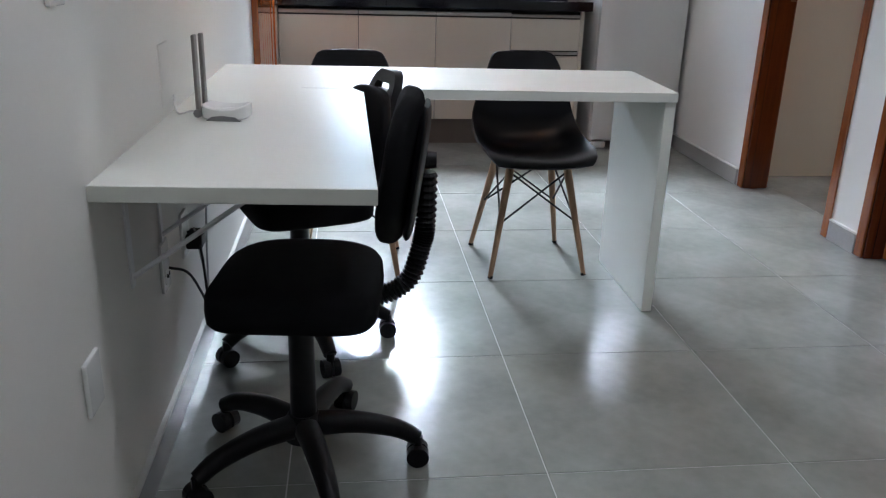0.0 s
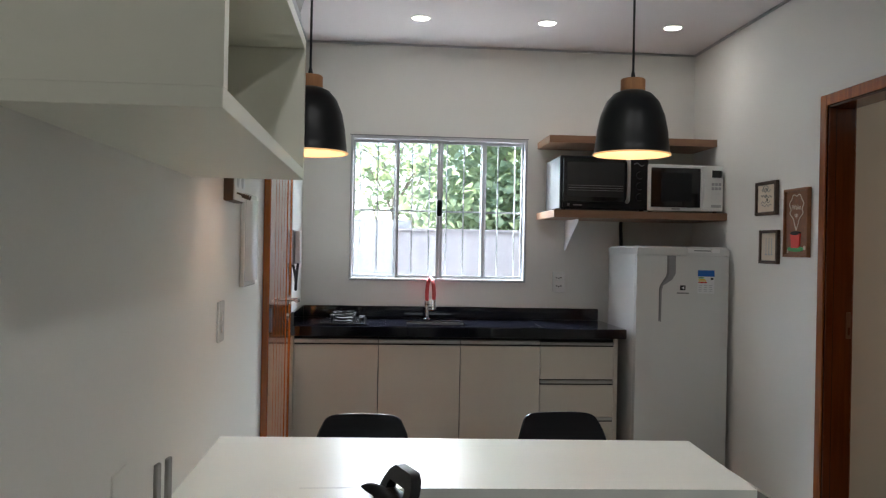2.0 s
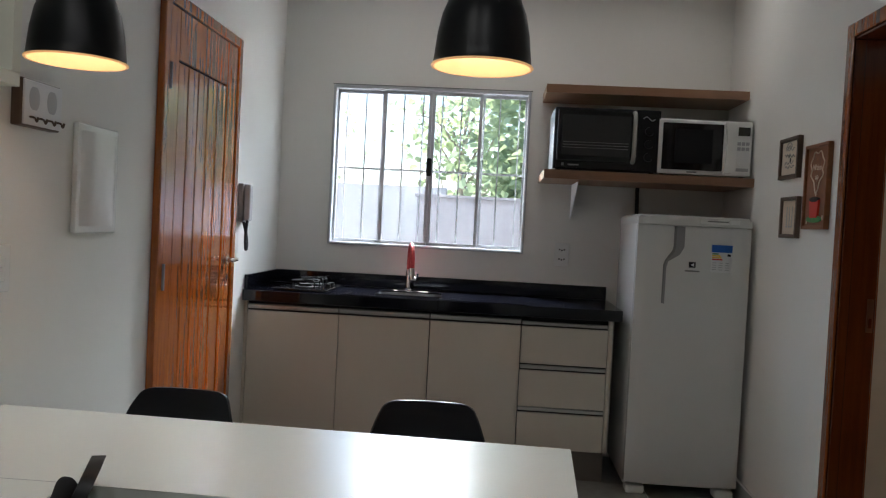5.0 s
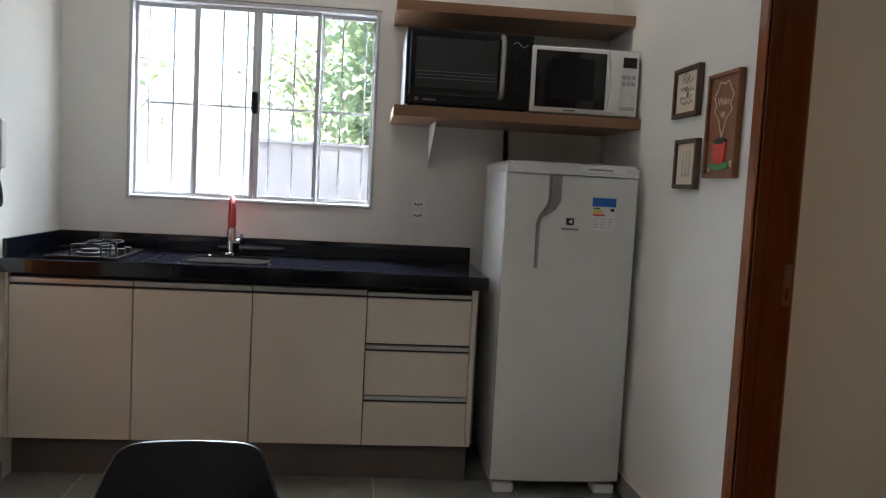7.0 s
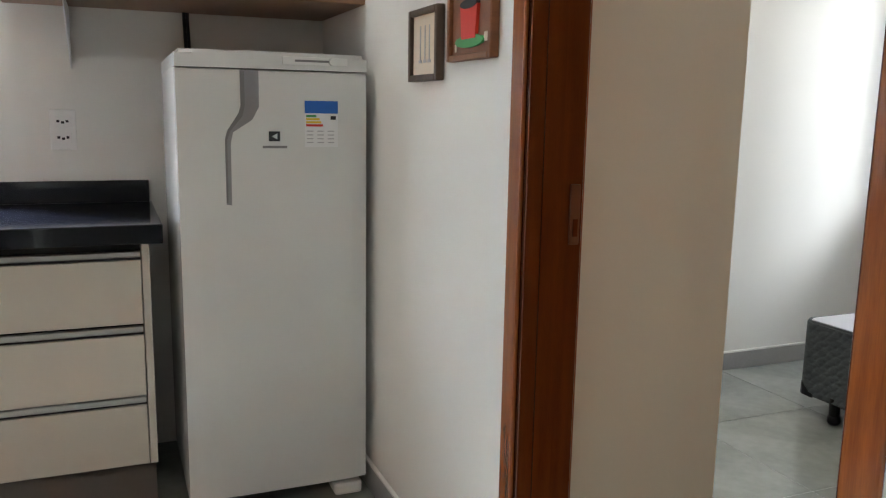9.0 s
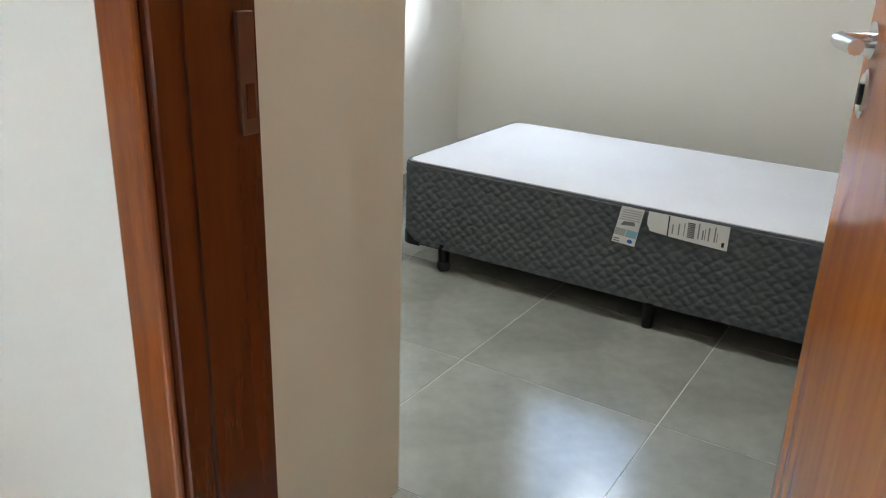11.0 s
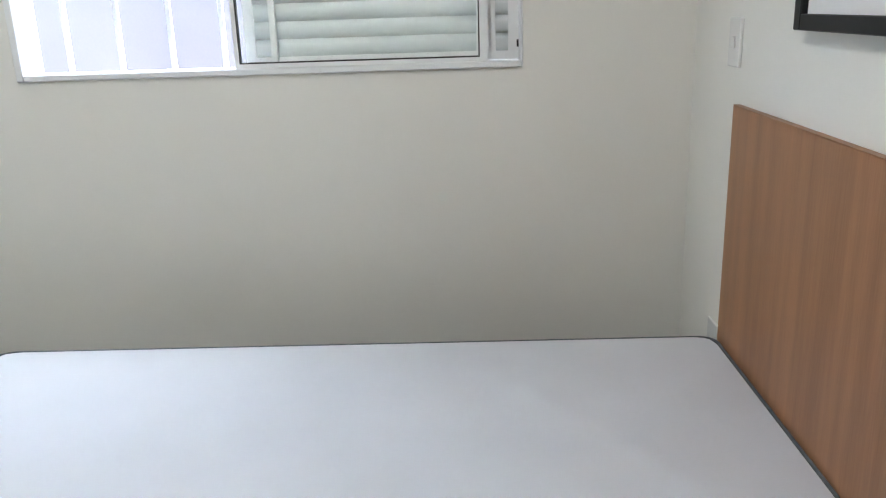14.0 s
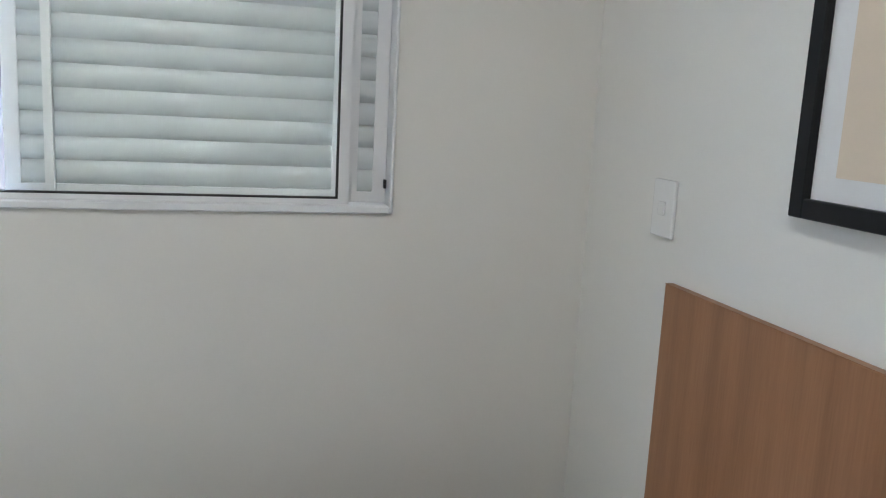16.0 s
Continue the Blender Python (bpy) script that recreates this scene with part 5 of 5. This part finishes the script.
for k in range(3):
    part("door", box(B(), 0.612, 0.0195 + k * 0.4405, 0.05, 0.630, 0.018 + (k + 1) * 0.4405, 2.39, 0.0015, 1), M_WARD, wd)

bd = thing("box_bed", (4.88, 4.688, 0.0), "single box bed base in quilted charcoal cloth, bare white top", "bed")
bx0, bx1, by0, by1 = -0.435, 0.447, -0.945, 0.963
bm = B()
# quilted sides: a rounded outline with shallow diamond relief
out = []
rc = 0.045


def outline():
    pts = []
    for cx, cy, a0 in ((bx1 - rc, by1 - rc, 0), (bx0 + rc, by1 - rc, 90), (bx0 + rc, by0 + rc, 180), (bx1 - rc, by0 + rc, 270)):
        for k in range(6):
            a = radians(a0 + 18 * k)
            pts.append((cx + rc * math.cos(a), cy + rc * math.sin(a), math.cos(a), math.sin(a)))
    dense = []
    for i, p in enumerate(pts):
        q = pts[(i + 1) % len(pts)]
        ln = math.hypot(q[0] - p[0], q[1] - p[1])
        m = max(1, int(ln / 0.0055))
        for k in range(m):
            f = k / m
            dense.append(tuple(p[j] + (q[j] - p[j]) * f for j in range(4)))
    return dense


out = outline()
zs = [0.088 + 0.311 * k / 63 for k in range(64)]
cum = 0.0
arc = [0.0]
for p, q in zip(out, out[1:]):
    cum += math.hypot(q[0] - p[0], q[1] - p[1])
    arc.append(cum)
rings = []
for z in zs:
    row = []
    for (px, py, nx, ny), s in zip(out, arc):
        w = 0.0035 * math.sin(s * 95) + 0.0030 * math.sin(z * 120 + s * 31)
        u, v = (s * 0.86 + z + w) / 0.037, (s * 0.86 - z - w) / 0.037
        seam = min(abs(u - round(u)), abs(v - round(v)))
        e = 0.0043 * min(1.0, seam / 0.22) ** 0.6
        edge = -0.006 if z in (zs[0], zs[-1]) else 0.0
        row.append(bm.verts.new((px + nx * (e + edge), py + ny * (e + edge), z)))
    rings.append(row)
k = len(out)
for a, b in zip(rings, rings[1:]):
    for i in range(k):
        bm.faces.new((a[i], a[(i + 1) % k], b[(i + 1) % k], b[i]))
part("quilted_sides", bm, M_QUILT, bd, "charcoal diamond-quilted cloth", True)
ol = [(p[0] - p[2] * 0.004, p[1] - p[3] * 0.004) for p in out]
part("underside", plate(B(), ol, "z", 0.086, 0.094), M_BLACK, bd)
bm = B()
plate(bm, [(p[0] - p[2] * 0.012, p[1] - p[3] * 0.012) for p in out[::4]], "z", 0.388, 0.4045)
es = [e for e in bm.edges if all(v.co.z > 0.403 for v in e.verts)]
bmesh.ops.bevel(bm, geom=es, offset=0.004, segments=2, affect="EDGES")
part("top_cloth", bm, M_BEDTOP, bd, "white non-woven top cloth")
loop = [(p[0] - p[2] * 0.004, p[1] - p[3] * 0.004, 0.3995) for p in out[::3]]
part("piping", tube(B(), loop + [loop[0]], 0.0050, 6), M_QUILT, bd, smooth=True)
for sx, sy in ((-1, -1), (-1, 1), (1, -1), (1, 1)):
    cx, cy = (bx0 if sx < 0 else bx1), (by0 if sy < 0 else by1)
    near = [p for p in out if math.hypot(p[0] - cx, p[1] - cy) < 0.085]
    cut = max(range(len(near)), key=lambda q: math.hypot(near[q][0] - near[q - 1][0], near[q][1] - near[q - 1][1]))
    near = near[cut:] + near[:cut]
    bm = B()
    cols = []
    for p in near:
        d = math.hypot(p[0] - cx, p[1] - cy)
        top = 0.112 + 0.034 * max(0.0, 1 - d / 0.06) ** 0.7 - 0.012 * d / 0.085
        cols.append([bm.verts.new((p[0] + p[2] * o, p[1] + p[3] * o, z)) for o, z in ((0.0005, 0.084), (0.0062, 0.084), (0.0062, top), (0.0005, top))])
    for a, b in zip(cols, cols[1:]):
        for k in range(4):
            bm.faces.new((a[k], a[(k + 1) % 4], b[(k + 1) % 4], b[k]))
    bm.faces.new(cols[0])
    bm.faces.new(cols[-1])
    part("corner_guard", bm, M_BLACK, bd)
for fx in (-0.416, 0.39):
    for i, fy in enumerate((0.782, -0.010, -0.785)):
        lg = part("foot", lathe(B(), [(0.0001, 0.02), (0.020, 0.02), (0.024, 0.112), (0.0001, 0.112)] if i == 0 else [(0.0001, 0.0), (0.017, 0.0), (0.022, 0.112), (0.0001, 0.112)], (fx, fy, 0), 20), M_BLACK, bd, "black plastic bed foot", True)
        if i == 0:
            part("castor", pillow(B(), (fx, fy, 0.022), (0.060, 0.060, 0.046), 0.85, 18, 10), M_BLACK, lg, "", True)
# paper labels sewn to the front
def tag_label(name, pts, label):
    bm = B()
    plate(bm, pts, "x", bx0 - 0.0085, bx0 - 0.0070)
    return part(name, bm, M_PAPER, bd, label)


l1 = tag_label("care_label", [(0.110, 0.398), (0.036, 0.398), (0.056, 0.272), (0.132, 0.276)], "white and blue printed care label")
part("blue_band", plate(B(), [(0.084, 0.325), (0.049, 0.322), (0.053, 0.298), (0.090, 0.300)], "x", bx0 - 0.0094, bx0 - 0.0086), M_LBLUE, l1)
part("grey_band", plate(B(), [(0.122, 0.326), (0.086, 0.325), (0.092, 0.300), (0.126, 0.302)], "x", bx0 - 0.0094, bx0 - 0.0086), M_LGREY, l1)
part("mark", plate(B(), [(0.108, 0.336), (0.060, 0.340), (0.064, 0.352), (0.098, 0.350)], "x", bx0 - 0.0094, bx0 - 0.0086), M_GREYP, l1)
for i in range(5):
    part("print_line", plate(B(), [(0.104 + i * 0.002, 0.390 - i * 0.008), (0.042 + i * 0.001, 0.390 - i * 0.008), (0.042 + i * 0.001, 0.387 - i * 0.008), (0.104 + i * 0.002, 0.387 - i * 0.008)], "x", bx0 - 0.0094, bx0 - 0.0086), M_LGREY, l1)
for i in range(2):
    part("print_line", plate(B(), [(0.126, 0.292 - i * 0.008), (0.106, 0.291 - i * 0.008), (0.107, 0.287 - i * 0.008), (0.127, 0.288 - i * 0.008)], "x", bx0 - 0.0094, bx0 - 0.0086), M_GREYP, l1)
part("seal", plate(B(), [(0.072 + 0.009 * math.cos(q * 0.524), 0.286 + 0.007 * math.sin(q * 0.524)) for q in range(12)], "x", bx0 - 0.0094, bx0 - 0.0086), M_BLUE, l1)
l2 = tag_label("maker_label", [(0.022, 0.398), (-0.226, 0.398), (-0.226, 0.322), (-0.06, 0.330), (0.012, 0.336), (0.024, 0.358)], "white printed maker label with a barcode")
part("fold", box(B(), bx0 - 0.0095, -0.046, 0.332, bx0 - 0.0086, -0.042, 0.397), M_INK, l2)
for i in range(9):
    part("barcode_bar", box(B(), bx0 - 0.0095, -0.125, 0.340 + i * 0.0056, bx0 - 0.0086, -0.103, 0.3432 + i * 0.0056), M_INK, l2)
for c, (ya, yb) in enumerate(((-0.056, -0.060), (-0.075, -0.079), (-0.092, -0.095), (-0.135, -0.139), (-0.148, -0.152), (-0.156, -0.158), (-0.166, -0.170), (-0.184, -0.188), (-0.192, -0.194))):
    part("print_line", box(B(), bx0 - 0.0095, ya, 0.342, bx0 - 0.0086, yb, 0.372 + 0.006 * (c % 4)), M_GREYP, l2)
part("mark", plate(B(), [(-0.208, 0.332), (-0.216, 0.332), (-0.216, 0.348), (-0.208, 0.345)], "x", bx0 - 0.0095, bx0 - 0.0086), M_INK, l2)

hb = thing("headboard", (4.88, YH, 0.0), "brown wood laminate headboard panel standing against the wall", "headboard")
part("panel", box(B(), -0.62, 0.0015, 0.10, 0.432, 0.0175, 1.006, 0.0015, 1), M_OAK, hb)
part("edge_band", box(B(), -0.62, 0.0012, 1.0062, 0.432, 0.0178, 1.0075), M_OAK, hb)
for hx in (-0.58, 0.39):
    part("leg", box(B(), hx - 0.03, 0.0015, 0.0, hx + 0.03, 0.0172, 0.0995), M_OAK, hb)

# framed scooter print over the headboard
pc = thing("framed_print", (4.752, YH, 1.190), "black framed cream print of a scooter with a speech bubble", "picture")
PW, PH, fw = 0.222, 0.452, 0.030
for a in ((-PW, 0, -PW + fw, PH), (PW - fw, 0, PW, PH), (-PW + fw, 0, PW - fw, fw), (-PW + fw, PH - fw, PW - fw, PH)):
    part("frame", box(B(), a[0], 0.0005, a[1], a[2], 0.026, a[3], 0.002, 1), M_BLACK, pc)
part("mount", box(B(), -PW + fw, 0.001, fw, PW - fw, 0.012, PH - fw), M_PAPER, pc, "white mount")
part("print", box(B(), -0.144, 0.0121, 0.066, 0.144, 0.0135, 0.390), M_CREAMP, pc, "cream printed sheet")
YD = 0.0142


def ink(name, pts, r):
    """An ink stroke; points are (right, up) on the sheet."""
    return part(name, tube(B(), [(-q[0], YD, q[1]) for q in pts], r, 6), M_INK, pc)


bub = part("speech_bubble", plate(B(), [(-0.009 + 0.048 * math.copysign(abs(math.cos(q * 0.196)) ** 0.7, math.cos(q * 0.196)), 0.268 + 0.040 * math.copysign(abs(math.sin(q * 0.196)) ** 0.7, math.sin(q * 0.196))) for q in range(32)], "y", 0.0136, 0.0150), M_INK, pc, "black speech bubble")
part("tail", plate(B(), [(0.012, 0.235), (0.032, 0.248), (0.030, 0.216)], "y", 0.0136, 0.0149), M_INK, bub)


def words(text, size, parent, m, material, name="lettering"):
    cu = bpy.data.curves.new("lettering", "FONT")
    cu.body, cu.size, cu.align_x, cu.align_y, cu.extrude = text, size, "CENTER", "CENTER", 0.0004
    tx = new("lettering_curve", cu)
    bpy.context.view_layer.update()
    me = bpy.data.meshes.new_from_object(tx.evaluated_get(bpy.context.evaluated_depsgraph_get()))
    bpy.data.objects.remove(tx)
    me.materials.clear()
    me.materials.append(material)
    ob = new(name, me)
    ob.parent = parent
    ob.matrix_local = m
    return ob


words("ENJOY", 0.029, bub, Matrix.Translation(Vector((-0.009, 0.0156, 0.268)) - bub.location) @ Matrix.Rotation(radians(180), 4, "Z") @ Matrix.Rotation(radians(90), 4, "X"), M_PAPER)
for z, w in ((0.288, 0.034), (0.283, 0.026), (0.248, 0.022), (0.243, 0.030)):
    part("small_print", box(B(), -0.009 - w, 0.0150, z, -0.009 + w, 0.0156, z + 0.0034), M_PAPER, bub)
words("Wake", 0.036, t3, Matrix.Translation((-0.0140, 0.0, 0.245)) @ Matrix.Rotation(radians(-90), 4, "Z") @ Matrix.Rotation(radians(90), 4, "X"), M_CREAMP)
words("up", 0.034, t3, Matrix.Translation((-0.0140, 0.0, 0.208)) @ Matrix.Rotation(radians(-90), 4, "Z") @ Matrix.Rotation(radians(90), 4, "X"), M_CREAMP)


def circle(cx, cz, r, n=20):
    return [(cx + r * math.cos(2 * math.pi * q / n), cz + r * math.sin(2 * math.pi * q / n)) for q in range(n + 1)]


def sketch(pts):
    return [(q[0] + 0.014, 0.110 + (q[1] - 0.118) * 0.66) for q in pts]


for cx in (-0.040, 0.066):
    ink("wheel", circle(cx, 0.128, 0.0165), 0.0032)
    ink("wheel_hub", circle(cx, 0.128, 0.008), 0.0026)
ink("scooter_outline", sketch([(q.x, q.y) for q in bend([(-0.072, 0.165, 0), (-0.058, 0.200, 0), (-0.030, 0.195, 0), (-0.012, 0.155, 0), (0.012, 0.152, 0), (0.030, 0.195, 0), (0.034, 0.262, 0), (0.030, 0.285, 0)], 5)]), 0.0022)
ink("scooter_outline", sketch([(q.x, q.y) for q in bend([(0.058, 0.175, 0), (0.056, 0.215, 0), (0.052, 0.265, 0), (0.044, 0.285, 0), (0.030, 0.285, 0)], 5)]), 0.0022)
ink("scooter_outline", sketch([(q.x, q.y) for q in bend([(-0.072, 0.165, 0), (-0.050, 0.172, 0), (-0.020, 0.160, 0), (0.010, 0.150, 0), (0.050, 0.158, 0)], 5)]), 0.0028)
ink("scooter_seat", sketch([(-0.052, 0.222), (-0.035, 0.236), (-0.012, 0.250)]), 0.0058)
ink("handlebar", sketch([(0.004, 0.295), (0.025, 0.296), (0.046, 0.308)]), 0.0030)
ink("headlamp", [(q[0], q[1]) for q in circle(0.060, 0.231, 0.0055)], 0.0022)
ink("engine", sketch([(-0.062, 0.156), (-0.03, 0.148), (-0.005, 0.148)]), 0.0048)
ink("mudguard", sketch([(q.x, q.y) for q in bend([(0.028, 0.168, 0), (0.050, 0.186, 0), (0.076, 0.168, 0)], 5)]), 0.0030)
ink("stand", sketch([(-0.010, 0.145), (-0.006, 0.122)]), 0.0014)
ink("stand", sketch([(0.010, 0.145), (0.014, 0.120)]), 0.0014)

# ---------- floor tiles, laid last ----------
G = 0.0035


def lay_tiles(x0, y0, x1, y1, ox, oy, s=0.598):
    cache = {}
    i0, i1 = math.floor((x0 - ox) / s), math.ceil((x1 - ox) / s)
    j0, j1 = math.floor((y0 - oy) / s), math.ceil((y1 - oy) / s)
    for i in range(i0, i1):
        for j in range(j0, j1):
            a, b = max(x0, ox + i * s + G / 2), min(x1, ox + (i + 1) * s - G / 2)
            c, d = max(y0, oy + j * s + G / 2), min(y1, oy + (j + 1) * s - G / 2)
            if b - a < 0.01 or d - c < 0.01:
                continue
            key = (round(b - a, 4), round(d - c, 4))
            if key not in cache:
                bm = box(B(), -(b - a) / 2, -(d - c) / 2, -0.008, (b - a) / 2, (d - c) / 2, 0.0)
                me = bpy.data.meshes.new("tile")
                bm.to_mesh(me)
                bm.free()
                me.materials.append(M_TILE)
                cache[key] = me
            ob = new("tile", cache[key])
            ob.parent = floor
            ob.location = Vector(((a + b) / 2, (c + d) / 2, 0.0)) - floor.location


lay_tiles(0.0, YS, XB - 0.08, YB, 0.891, 2.713)
lay_tiles(XB - 0.08, YH, XE, YB, 4.512, 3.855)
lay_tiles(XB - 0.08, YS, XB + 1.3, YH - T, 4.512, 3.855)
